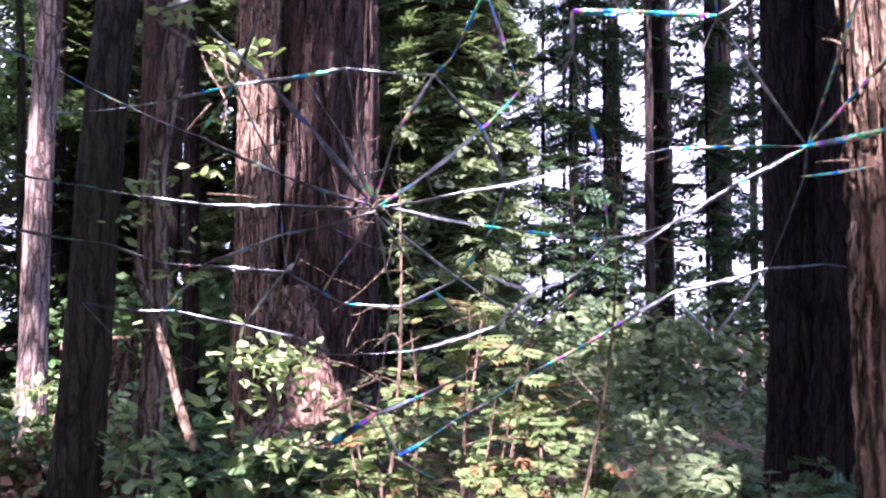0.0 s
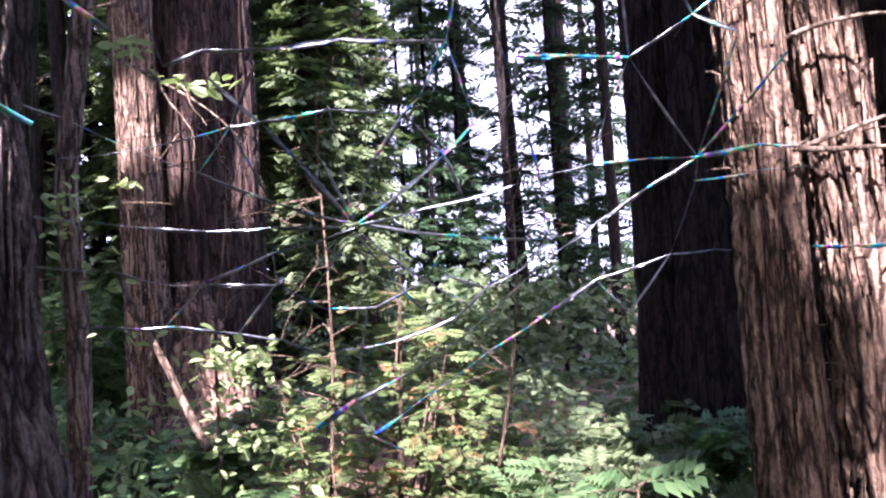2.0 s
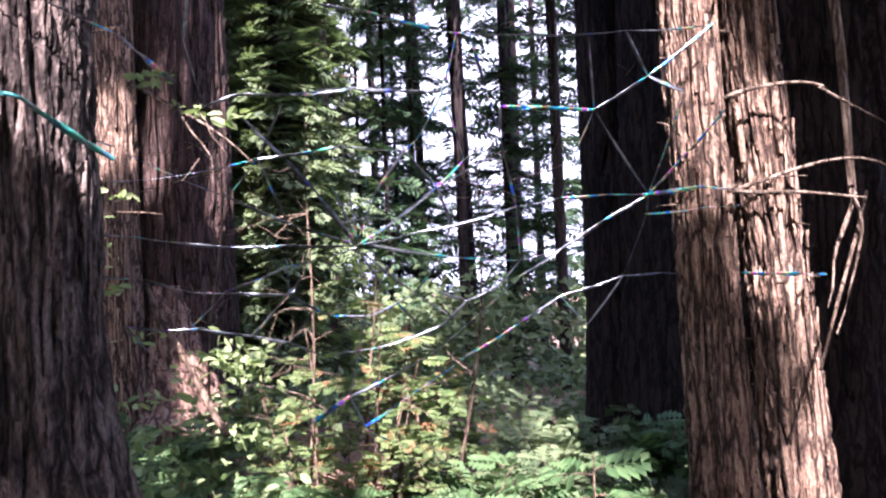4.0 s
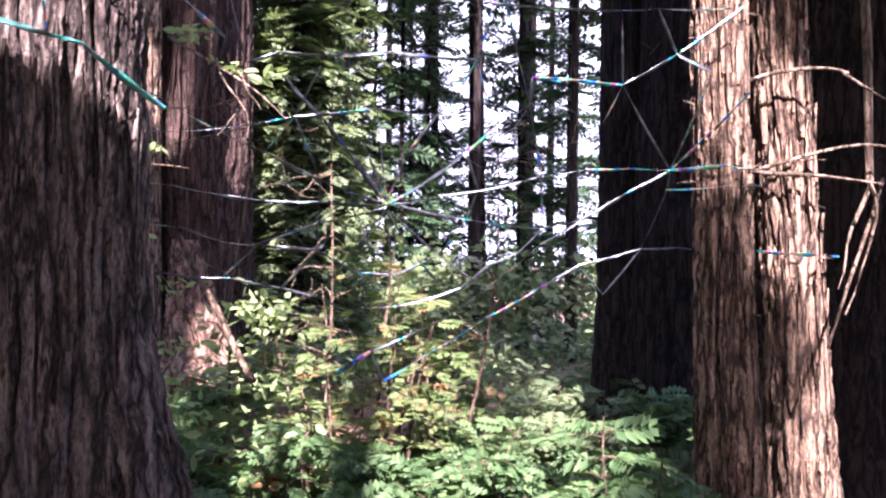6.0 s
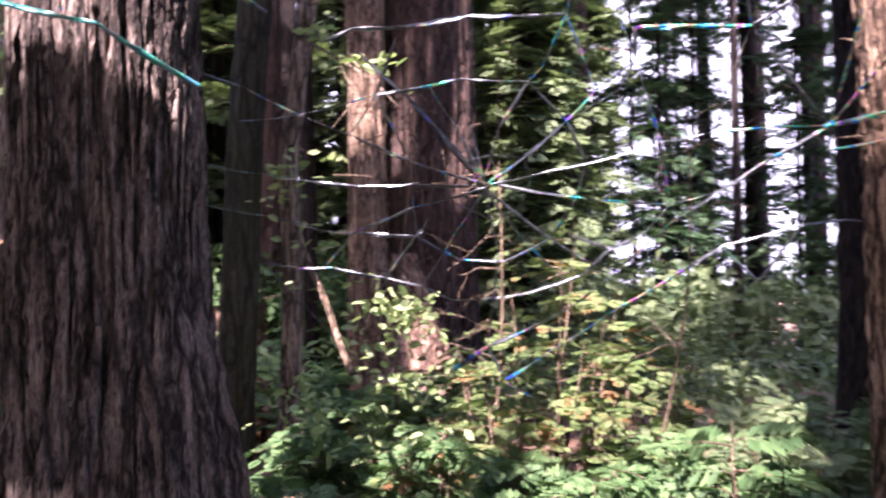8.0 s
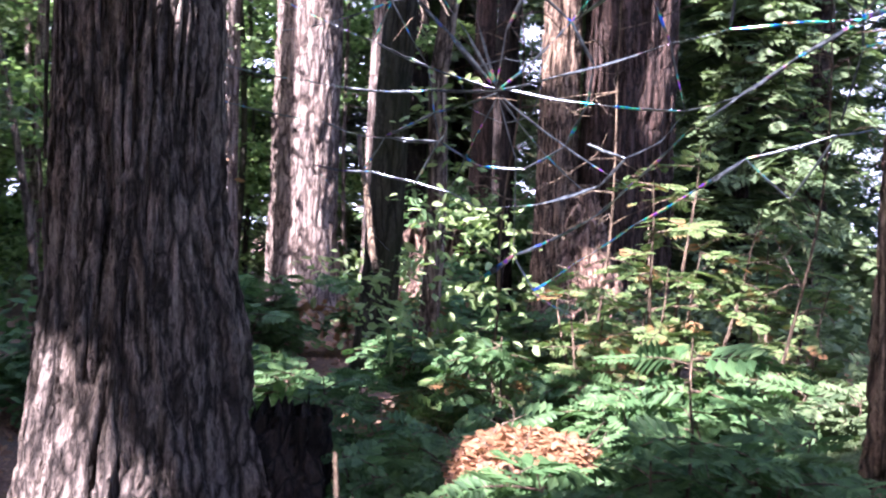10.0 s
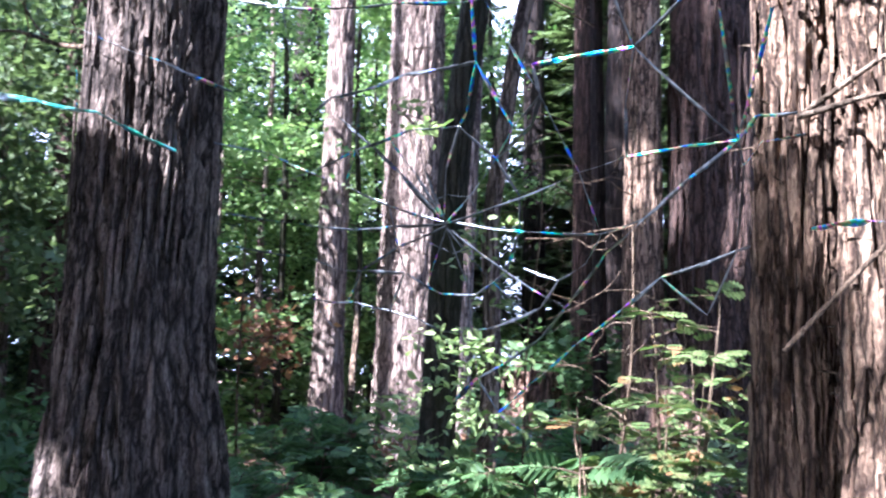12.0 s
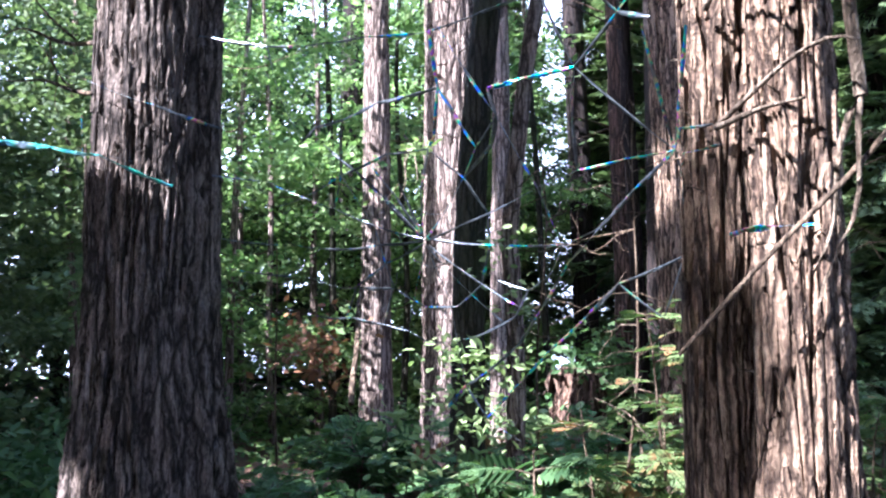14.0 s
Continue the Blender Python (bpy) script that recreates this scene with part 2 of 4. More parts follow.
def trunk_mesh(name, mat, height, r0, r1, lean=(0, 0), flare=0.35, flare_h=0.5, furrow=0.02, pitch=13.0, seg=96, seed=0, fine_to=4.6,
               burls=(), wander=0.0, step=0.06, bow=(0, 0, 0), dome=False):
    """A trunk with long bark ridges, standing at its own origin; lean: how far the top stands off, per metre of height."""
    zs = np.concatenate([np.arange(-0.4, min(fine_to, height), step), np.linspace(min(fine_to, height), height, 14)[0 if fine_to < height else 13:]])
    ang = np.linspace(0, 2 * np.pi, seg, endpoint=False)
    v = np.zeros((len(zs), seg, 3))
    for i, z in enumerate(zs):
        zc = max(z, 0.0)
        t = zc / height
        r = (r0 + (r1 - r0) * t) * (1 + flare * math.exp(-zc / flare_h)) * (math.sqrt(max(0.0004, 1 - t ** 2.6)) if dome else 1)
        cx = lean[0] * zc + wander * math.sin(zc * 1.1 + seed) + bow[0] * max(0.0, zc - bow[2])
        cy = lean[1] * zc + wander * math.cos(zc * 0.9 + seed * 2) + bow[1] * max(0.0, zc - bow[2])
        for j, a in enumerate(ang):
            c, s = math.cos(a), math.sin(a)
            wa = a + 0.07 * noise.noise((c * 2.1, s * 2.1, zc * 1.8 + seed))
            c1, s1 = math.cos(wa), math.sin(wa)
            lobes = noise.noise((c * 1.3 + seed, s * 1.3, zc * 0.25)) * 0.10 * (1 + 1.5 * math.exp(-zc / flare_h))
            n1 = noise.noise((c1 * r * pitch + seed * 3.1, s1 * r * pitch, zc * 1.6))
            n2 = noise.noise((c1 * r * pitch * 2.3, s1 * r * pitch * 2.3 + seed, zc * 4.5 + 7))
            n3 = noise.noise((c * r * pitch * 5.0 + 5, s * r * pitch * 5.0, zc * 16.0 + seed))
            d = -furrow * max(0.0, 1 - abs(n1) * 5.5) ** 0.7 - 0.5 * furrow * max(0.0, 1 - abs(n2) * 5) + 0.55 * furrow * n3
            rr = r * (1 + lobes) + d
            for bz, ba, br, bh in burls:
                e = ((z - bz) / br) ** 2 + ((math.atan2(math.sin(a - ba), math.cos(a - ba)) * r) / br) ** 2
                rr += bh * math.exp(-e) * (1 + 0.6 * n1)
            v[i, j] = (cx + rr * c, cy + rr * s, z)
    return mesh(name, v.reshape(-1, 3), grid_faces(len(zs), seg), mat)


# ---------------------------------------------------------------- foliage
def spray_template(pairs, needle=0.42, width=0.10):
    """A flat twig of length 1 along x with two ranks of needles."""
    v, f = [(0, -0.012, 0), (1, -0.004, 0), (1, 0.004, 0), (0, 0.012, 0)], [(0, 1, 2, 3)]
    for i in range(pairs):
        t = (i + 0.6) / pairs
        ln = needle * (0.55 + 0.75 * math.sin(math.pi * min(1, t * 0.85 + 0.12)))
        for s in (-1, 1):
            dx, dy = math.cos(radians(56)) * ln, s * math.sin(radians(56)) * ln
            nx, ny = -dy / ln * width * 0.5, dx / ln * width * 0.5
            k = len(v)
            v += [(t, 0, 0), (t + dx * 0.5 + nx, dy * 0.5 + ny, 0.03), (t + dx, dy, -0.03), (t + dx * 0.5 - nx, dy * 0.5 - ny, 0.03)]
            f += [(k, k + 1, k + 2, k + 3)]
    return np.array(v, float), np.array(f)


SPRAY = spray_template(7, 0.40, 0.13)
SPRAY_BROAD = spray_template(5, 0.46, 0.24)
SPRAY_FAR = spray_template(4, 0.50, 0.2)
LEAF = (np.array([(0, 0, 0), (0.35, 0.24, 0.05), (0.75, 0.2, 0.03), (1, 0, -0.08), (0.75, -0.2, 0.03), (0.35, -0.24, 0.05)], float),
        np.array([(0, 1, 2, 3), (0, 3, 4, 5)]))
LEAF_FAR = (np.array([(0, 0, 0), (0.5, 0.3, 0.06), (1, 0, 0), (0.5, -0.3, 0.06)], float), np.array([(0, 1, 2, 3)]))


def scatter(template, places, ways, sizes, rng, roll=0.5):
    """The template at each place, its x along the way, its flat side roughly level."""
    tv, tf = template
    places, ways = np.asarray(places, float), np.asarray(ways, float)
    sizes = np.broadcast_to(np.asarray(sizes, float), len(places))
    x = ways / (np.linalg.norm(ways, axis=1, keepdims=True) + 1e-9)
    up = np.array([0, 0, 1.0]) + rng.normal(0, roll, (len(x), 3))
    y = np.cross(up, x)
    y /= np.linalg.norm(y, axis=1, keepdims=True) + 1e-9
    z = np.cross(x, y)
    m = np.stack([x, y, z], -1) * sizes[:, None, None]
    v = np.einsum("nij,kj->nki", m, tv) + places[:, None]
    f = tf[None] + (np.arange(len(places)) * len(tv))[:, None, None]
    return v.reshape(-1, 3), f.reshape(-1, tf.shape[1])


def fronds(rng, roots, ways, lengths, spray=0.15, sag=0.25, density=34):
    """Spray places along flat, arching boughs; also the boughs' own lines."""
    places, dirs, sizes, lines = [], [], [], []
    for root, way, ln in zip(roots, ways, lengths):
        way = way / (np.linalg.norm(way) + 1e-9)
        side = np.cross(way, (0, 0, 1.0))
        side /= np.linalg.norm(side) + 1e-9
        n = max(3, int(ln * density))
        t = np.linspace(0.12, 1.0, n)
        p = root + way * (t * ln)[:, None]
        p[:, 2] -= sag * ln * t**2
        tangent = np.gradient(p, axis=0)
        tangent /= np.linalg.norm(tangent, axis=1, keepdims=True)
        s = np.where(np.arange(n) % 2 == 0, 1.0, -1.0)[:, None]
        d = tangent * 0.75 + side * s * rng.uniform(0.6, 1.1, (n, 1)) + rng.normal(0, 0.12, (n, 3))
        d[-1] = tangent[-1]
        places.append(p)
        dirs.append(d)
        sizes.append(spray * (1.25 - 0.75 * t) * rng.uniform(0.8, 1.25, n))
        lines.append((np.vstack([root, p[:: max(1, n // 5)], p[-1]]), 0.0035 + 0.004 * ln, 0.0015))
    return np.concatenate(places), np.concatenate(dirs), np.concatenate(sizes), lines


def clumps(rng, n, centres, spread, leaf, flat=0.6):
    """Leaf places gathered round centres."""
    c = np.asarray(centres, float)[rng.randint(0, len(centres), n)]
    p = c + rng.normal(0, 1, (n, 3)) * np.asarray(spread)
    d = rng.normal(0, 1, (n, 3)) * (1, 1, flat)
    return p, d, leaf * rng.uniform(0.6, 1.35, n)


# ---------------------------------------------------------------- ground
def ground_z(x, y):
    fall = max(0.0, y - 9.5 + 0.15 * x) * 0.095
    fall = 3.6 * (1 - math.exp(-fall / 3.6))
    back = max(0.0, math.hypot(x, y - 3) - 60) * 0.004
    near = math.exp(-(x * x + (y - 3) ** 2) / 900)
    return -fall - back + near * (0.10 * noise.noise((x * 0.5, y * 0.5, 3.3)) + 0.05 * noise.noise((x * 1.7, y * 1.7, 0.4)))


def build_ground():
    u = np.linspace(-1, 1, 191)
    s = 9 * u + 400 * np.sign(u) * np.abs(u) ** 5
    v = np.array([(x, y + 3, ground_z(x, y + 3)) for y in s for x in s])
    ob = new("ground", mesh("ground", v, grid_faces(len(s), len(s), False), LITTER))
    tagged(ob, "forest floor of reddish-brown needle litter and soil", "ground", kind="structure")


build_ground()


def build_backdrop():
    """Bright haze of the open sky low behind the trees."""
    m = bpy.data.materials.new("bright_haze")
    m.use_nodes = True
    nt = m.node_tree
    nt.nodes.remove(nt.nodes["Principled BSDF"])
    e = nt.nodes.new("ShaderNodeEmission")
    e.inputs["Color"].default_value, e.inputs["Strength"].default_value = (0.84, 0.88, 1.0, 1), 0.4
    nt.links.new(e.outputs[0], nt.nodes["Material Output"].inputs["Surface"])
    a = np.linspace(radians(40), radians(205), 64)
    v = np.concatenate([np.column_stack([190 * np.cos(a), 190 * np.sin(a), np.full(64, z)]) for z in (-30, 40, 100)])
    tagged(new("backdrop", mesh("backdrop", v, grid_faces(3, 64, False), m)), "bright pale haze of open sky beyond the trees", "sky", kind="structure")


build_backdrop()


def floor(x, y, dip=0.04):
    return (x, y, ground_z(x, y) - dip)


# ---------------------------------------------------------------- the trees round the web
def tree_trunk(place, label, mat, part_name="trunk", **kw):
    t = thing("redwood_tree", floor(*place), label, "tree", "redwood trees")
    part(part_name, trunk_mesh("trunk", mat, **kw), t)
    return t


left_tree = tree_trunk((-1.61, 2.19), "broad redwood trunk with furrowed bark, darkened in place of shade, and a flared base", BARK_LEFT_SHADE, height=17, r0=0.385, r1=0.16,
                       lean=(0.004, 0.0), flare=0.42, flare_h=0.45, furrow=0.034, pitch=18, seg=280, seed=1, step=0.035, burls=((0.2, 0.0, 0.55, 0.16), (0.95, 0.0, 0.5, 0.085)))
twin = thing("redwood_tree", floor(1.5, 3.27), "twin-stemmed redwood with sunlit, deeply furrowed reddish bark", "tree", "redwood trees")
stem_a = part("stem", trunk_mesh("stem", BARK, height=15, r0=0.155, r1=0.08, lean=(-0.014, 0.062), flare=0.35, flare_h=0.6, furrow=0.034,
                                 pitch=24, seg=170, seed=4, step=0.045), twin)
stem_a.location = (-0.09, -0.14, 0)
stem_b = part("stem", trunk_mesh("stem", BARK, height=15, r0=0.155, r1=0.08, lean=(-0.03, 0.09), flare=0.35, flare_h=0.8, furrow=0.036,
                                 pitch=24, seg=170, seed=9, step=0.045), twin)
stem_b.location = (0.26, -0.25, 0)
# the shade on these three trunks is put into their bark colour
tree_trunk((2.78, 4.75), "large redwood trunk with reddish shaggy bark, coloured dark in place of shade", BARK_SHADE_CHAR, height=18, r0=0.66, r1=0.4, flare=0.3,
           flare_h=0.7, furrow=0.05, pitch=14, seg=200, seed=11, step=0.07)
tree_trunk((2.02, 7.2), "redwood trunk coloured dark in place of shade", BARK_SHADE_CHAR, height=18, r0=0.26, r1=0.12, lean=(-0.012, 0), flare=0.3, flare_h=0.8,
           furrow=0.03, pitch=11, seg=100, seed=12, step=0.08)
tree_trunk((2.52, 7.0), "thick redwood trunk coloured dark in place of shade", BARK_SHADE_CHAR, height=18, r0=0.5, r1=0.26, flare=0.3, flare_h=0.8, furrow=0.035, pitch=10,
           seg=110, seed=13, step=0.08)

big = thing("redwood_tree", floor(-2.7, 9.1), "old double-stemmed redwood with a shaggy buttress coloured as sunlit at its foot", "tree", "redwood trees")
ob = part("stem", trunk_mesh("stem", BARK, height=18, r0=0.25, r1=0.12, flare=0.25, flare_h=0.6, furrow=0.03, pitch=11, seg=90, seed=21,
                             step=0.07, fine_to=6), big)
ob.location = (-0.32, -0.2, 0)
# this stem's shade lies in its darker bark colour
ob = part("stem", trunk_mesh("stem", BARK_SHADED, height=19, r0=0.56, r1=0.3, flare=0.2, flare_h=0.6, furrow=0.045, pitch=8, seg=130, seed=22,
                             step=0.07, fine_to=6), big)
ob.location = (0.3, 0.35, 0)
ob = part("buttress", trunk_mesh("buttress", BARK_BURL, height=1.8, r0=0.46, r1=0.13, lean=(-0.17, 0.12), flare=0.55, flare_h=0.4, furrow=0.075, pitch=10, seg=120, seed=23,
                                 step=0.045, burls=((0.5, -1.6, 0.22, 0.12), (0.85, -0.9, 0.16, 0.08), (0.3, -2.3, 0.2, 0.13), (0.25, -0.8, 0.2, 0.12))), big, "shaggy buttress coloured pale as if sunlit")
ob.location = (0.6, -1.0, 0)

tree_trunk((-2.6, 5.8), "slim tree with pale peeling bark, leaning", BARK_PALE, height=13, r0=0.085, r1=0.05, lean=(0.0, 0.0), bow=(0.2, 0.08, 2.5), flare=0.3, flare_h=0.4,
           furrow=0.008, pitch=30, seg=48, seed=31, wander=0.06, step=0.07)
tree_trunk((-3.05, 5.6), "slender tree grown over with dull green moss", BARK_MOSS, height=13, r0=0.155, r1=0.09, lean=(0.105, 0.0), flare=0.3, flare_h=0.5,
           furrow=0.01, pitch=22, seg=48, seed=32, wander=0.05, step=0.08)
tree_trunk((-4.6, 7.5), "thin pale young trunk among the redwoods", BARK_PALE, height=13, r0=0.13, r1=0.07, flare=0.3, flare_h=0.4, furrow=0.006,
           pitch=34, seg=36, seed=33, lean=(0.01, 0.01), wander=0.03, step=0.08)
# two redwoods in pale bark: part of their sunlight is in the colour
tree_trunk((-6.98, 7.35), "straight redwood trunk, coloured pale as if in the sun", BARK_PALE, height=18, r0=0.225, r1=0.12, flare=0.25, flare_h=0.7, furrow=0.02, pitch=12,
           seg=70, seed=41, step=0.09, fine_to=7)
tree_trunk((-6.38, 8.26), "stout redwood trunk with vertical bark strips coloured pale as if sunlit", BARK_PALE, height=20, r0=0.46, r1=0.25, flare=0.2, flare_h=0.8, furrow=0.035,
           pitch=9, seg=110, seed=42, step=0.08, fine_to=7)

# slender trunks of the grove behind
rng = np.random.RandomState(5)
GROVE = [(-4.9, 10.2, 0.17), (-5.6, 11.8, 0.22), (-4.2, 12.4, 0.15), (-3.9, 9.3, 0.1), (-1.0, 12.6, 0.2), (-7.8, 12.6, 0.25),
         (-9.6, 9.2, 0.2), (-11.5, 6.2, 0.25), (-9.3, 4.4, 0.16), (2.1, 20.0, 0.23), (3.25, 20.3, 0.15), (1.2, 22.5, 0.14), (3.9, 24.0, 0.2),
         (4.7, 18.0, 0.12), (2.7, 27.0, 0.2), (-3.2, 14.8, 0.25), (-6.6, 15.5, 0.3), (5.6, 11.0, 0.4), (-12.8, 10.5, 0.3)]
# bark colour darkened in place of the shade over the grove
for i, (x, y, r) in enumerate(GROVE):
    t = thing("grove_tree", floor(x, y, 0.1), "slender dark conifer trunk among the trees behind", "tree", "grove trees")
    part("trunk", trunk_mesh("trunk", BARK_SHADE_CHAR if i % 4 else BARK_SHADED, height=20, r0=r, r1=r * 0.5, lean=tuple(rng.normal(0, 0.012, 2)), flare=0.25,
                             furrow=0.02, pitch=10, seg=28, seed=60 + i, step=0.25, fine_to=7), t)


# thin poles standing in the sunny thicket
rng = np.random.RandomState(8)
for i in range(16):
    x, y = -7.0 - 5.0 * (i / 15.0) + rng.uniform(-0.4, 0.4), 4.2 + rng.uniform(0, 6.5)
    t = thing("young_tree", floor(x, y, 0.1), "thin bare pole of a young tree in the sunlit thicket", "tree", "young poles")
    part("trunk", trunk_mesh("trunk", BARK_PALE if i % 3 else BARK_MOSS, height=11, r0=rng.uniform(0.035, 0.08), r1=0.02, lean=tuple(rng.normal(0, 0.035, 2)), flare=0.25,
                             furrow=0.004, pitch=30, seg=12, seed=90 + i, step=0.3, fine_to=7, wander=0.05), t)
    stubs_at = rng.uniform(1.5, 6.0, 5)
    for z in stubs_at:
        a = rng.uniform(0, 2 * np.pi)
        part("twig", tubes_mesh("twig", [(bend((0, 0, z), (math.cos(a) * 1.1, math.sin(a) * 1.1, z + rng.uniform(-0.3, 0.5)), 0.06, 0.03, 7, i), 0.012, 0.004)], TWIG, 5), t)


def bark_strips(tree, mat, centre, r, n, seed, zmax=4.0, facing=-1.2, lean=(0, 0), slope=0.0, size=1.0):
    """Loose strips of bark standing a little proud of a trunk, each its own piece."""
    rng = np.random.RandomState(seed)
    for _ in range(n):
        a, z, ln, w = facing + rng.normal(0, 0.8), rng.uniform(0.4, zmax), size * rng.uniform(0.25, 0.7), size * rng.uniform(0.008, 0.022)
        zz = np.linspace(0, ln, 9)
        out = r - slope * (z + zz) + 0.02 * (zz / ln) ** 3 * rng.uniform(-0.2, 1)
        aa = a + 0.03 * np.sin(zz * 7 + rng.uniform(0, 6))
        taper = w * (0.35 + 0.65 * np.sin(np.pi * (0.08 + 0.84 * zz / ln)))
        mid = np.column_stack([centre[0] + lean[0] * (z + zz) + out * np.cos(aa), centre[1] + lean[1] * (z + zz) + out * np.sin(aa), z + zz])
        side = np.column_stack([-np.sin(aa), np.cos(aa), 0 * aa]) * taper[:, None]
        deep = np.column_stack([np.cos(aa), np.sin(aa), 0 * aa]) * 0.006
        v = np.stack([mid - side - deep, mid - side * 0.8 + deep, mid + side * 0.8 + deep, mid + side - deep], 1).reshape(-1, 3)
        part("bark_strip", mesh("bark_strip", v, grid_faces(9, 4), mat), tree)


def stubs(tree, centre, r, n, seed, z0, z1, ln=0.25, mat=DEADWOOD, lean=(0, 0)):
    """Short dead branch stubs left on a trunk."""
    rng = np.random.RandomState(seed)
    for _ in range(n):
        a, z = rng.uniform(-math.pi, 0.3), rng.uniform(z0, z1)
        way = np.array((math.cos(a), math.sin(a), rng.uniform(-0.2, 0.5)))
        foot = np.array((centre[0] + lean[0] * z, centre[1] + lean[1] * z, z)) + way * (1, 1, 0) * r * 0.9
        tip = foot + way * ln * rng.uniform(0.3, 1.2)
        part("branch_stub", tubes_mesh("branch_stub", [(bend(foot, tip, -0.004, 0.002 * ln / 0.25, 6, rng.randint(9999)), 0.022 * ln + 0.002, 0.006 * ln + 0.001)], mat, 6), tree)


bark_strips(left_tree, BARK_LEFT_SHADE, (0, 0), 0.392, 60, 701, 3.8, -0.9, slope=0.0132)
bark_strips(twin, BARK, (-0.09, -0.14), 0.161, 48, 702, 3.8, -1.3, (-0.014, 0.062), 0.0047)
bark_strips(twin, BARK, (0.26, -0.25), 0.161, 48, 703, 3.8, -1.3, (-0.03, 0.09), 0.0041)
bark_strips(big, BARK, (-0.32, -0.2), 0.26, 26, 706, 5.0, -1.4, slope=0.007, size=1.7)
bark_strips(big, BARK_SHADED, (0.3, 0.35), 0.58, 50, 707, 5.0, -1.4, slope=0.0137, size=2.0)
stubs(twin, (-0.09, -0.14), 0.155, 16, 704, 1.3, 3.8, 0.12, DEADWOOD, (-0.014, 0.062))
stubs(twin, (0.26, -0.25), 0.155, 8, 705, 1.3, 3.8, 0.16, DEADWOOD, (-0.03, 0.09))
for n, tr in enumerate([o for o in scene.objects if o.name.startswith("redwood_tree") and len(o.children) == 1]):
    rad = {0: 0.40, 1: 0.63, 2: 0.26, 3: 0.46, 4: 0.08, 5: 0.11, 6: 0.13, 7: 0.22, 8: 0.46}.get(n, 0.2)
    stubs(tr, (0, 0), rad, 5, 720 + n, 1.5, 5.5, 0.3, TWIG)
for n, tr in enumerate([o for o in scene.objects if o.name.startswith("grove_tree")]):
    stubs(tr, (0, 0), GROVE[n][2], 7, 750 + n, 1.0, 7.0, 0.7, TWIG)


# ---------------------------------------------------------------- crowns
# chosen spots (x, y, z, radius) that the unseen crowns leave open to the sun
FLECKS = [(1.98, 3.0, 1.2, 0.38), (1.98, 3.0, 0.7, 0.38), (1.98, 3.0, 0.2, 0.38), (1.98, 3.0, 1.7, 0.38), (2.0, 3.0, 2.2, 0.3), (-2.6, 4.2, 0.4, 0.4), (-2.1, 5.4, 0.7, 0.25), (1.74, 3.2, 2.3, 0.16), (1.3, 3.05, 2.9, 0.2), (-2.5, 1.4, 2.75, 0.3), (1.3, 3.1, 2.75, 0.22), (1.3, 3.1, 3.4, 0.22), (-1.5, 1.82, 3.45, 0.40), (-1.75, 1.82, 3.6, 0.34),
          (-1.5, 1.75, 0.2, 0.5), (0.7, 2.7, 0.95, 0.25), (-1.4, 10.0, 2.5, 1.0), (-1.2, 9.8, 4.8, 0.9), (-1.2, 12.0, 4.2, 1.0), (0.35, 3.0, 0.7, 0.35), (-0.4, 3.7, 0.9, 0.6), (-1.16, 3.8, 1.5, 0.5), (-2.0, 8.0, 0.9, 0.4), (0.5, 3.9, 0.7, 0.2),
          (-3.15, 8.65, 3.5, 0.35), (-2.1, 5.8, 3.6, 0.1), (-6.5, 7.8, 3.6, 1.2), (-7.1, 7.2, 4.2, 0.6), (-1.3, 4.6, 0.2, 0.4), (-0.6, 5.4, 1.8, 0.4),
          (0.0, 3.0, 2.3, 0.45), (0.7, 3.2, 2.3, 0.3), (-0.9, 3.1, 1.9, 0.3), (-9.5, 7.0, 2.5, 0.9), (-10.5, 8.4, 4.0, 0.8), (-9.0, 8.6, 1.2, 0.7), (-11.0, 7.6, 5.5, 1.0), (-8.6, 6.6, 4.2, 0.6), (-10.0, 9.5, 6.0, 1.0), (-8.2, 7.4, 1.0, 0.5), (-7.0, 5.0, 2.0, 1.2),
          (-6.5, 7.8, 2.0, 0.8), (-6.5, 7.8, 5.6, 1.2), (-7.1, 7.2, 5.6, 0.6), (1.36, 3.1, 4.0, 0.3), (0.2, 3.5, 0.5, 0.4),
          (-0.75, 4.0, 0.7, 0.45), (-0.3, 5.4, 1.2, 0.35), (-0.95, 4.3, 0.5, 0.25), (0.77, 1.04, 0.9, 0.3), (0.05, 2.75, 0.6, 0.4), (-2.2, 5.5, 2.2, 0.08), (-1.2, 3.7, 2.75, 0.2), (-3.8, 6.9, 0.7, 0.3), (-1.9, 4.6, 0.7, 0.5),
          (-4.6, 7.3, 0.8, 0.5), (-3.95, 6.6, 0.6, 0.3), (-4.93, 8.7, 0.9, 0.5), (-8.5, 7.5, 3.2, 0.9), (-8.5, 6.6, 4.3, 0.9),
          (-8.5, 7.3, 1.6, 0.9), (-8.5, 6.5, 2.6, 0.8), (-9.5, 8.5, 3.0, 1.0), (-1.2, 4.0, 1.1, 0.5), (-6.6, 5.8, 1.6, 0.3),
          (-4.6, 7.4, 3.0, 0.4), (-1.85, 1.8, 3.15, 0.25), (-1.3, 1.9, 3.15, 0.25), (-2.0, 7.7, 1.0, 0.35), (-1.8, 1.65, 0.1, 0.5)]


def open_to_sun(p):
    """True for each place that keeps clear of the shafts of sun through the canopy."""
    keep = np.ones(len(p), bool)
    s = np.array(SUN_DIR)
    for x, y, z, r in FLECKS:
        d = p - (x, y, z)
        along = d @ s
        off = np.linalg.norm(d - along[:, None] * s, axis=1)
        keep &= (off > r + 0.26) | (along < 1.0)
    return keep


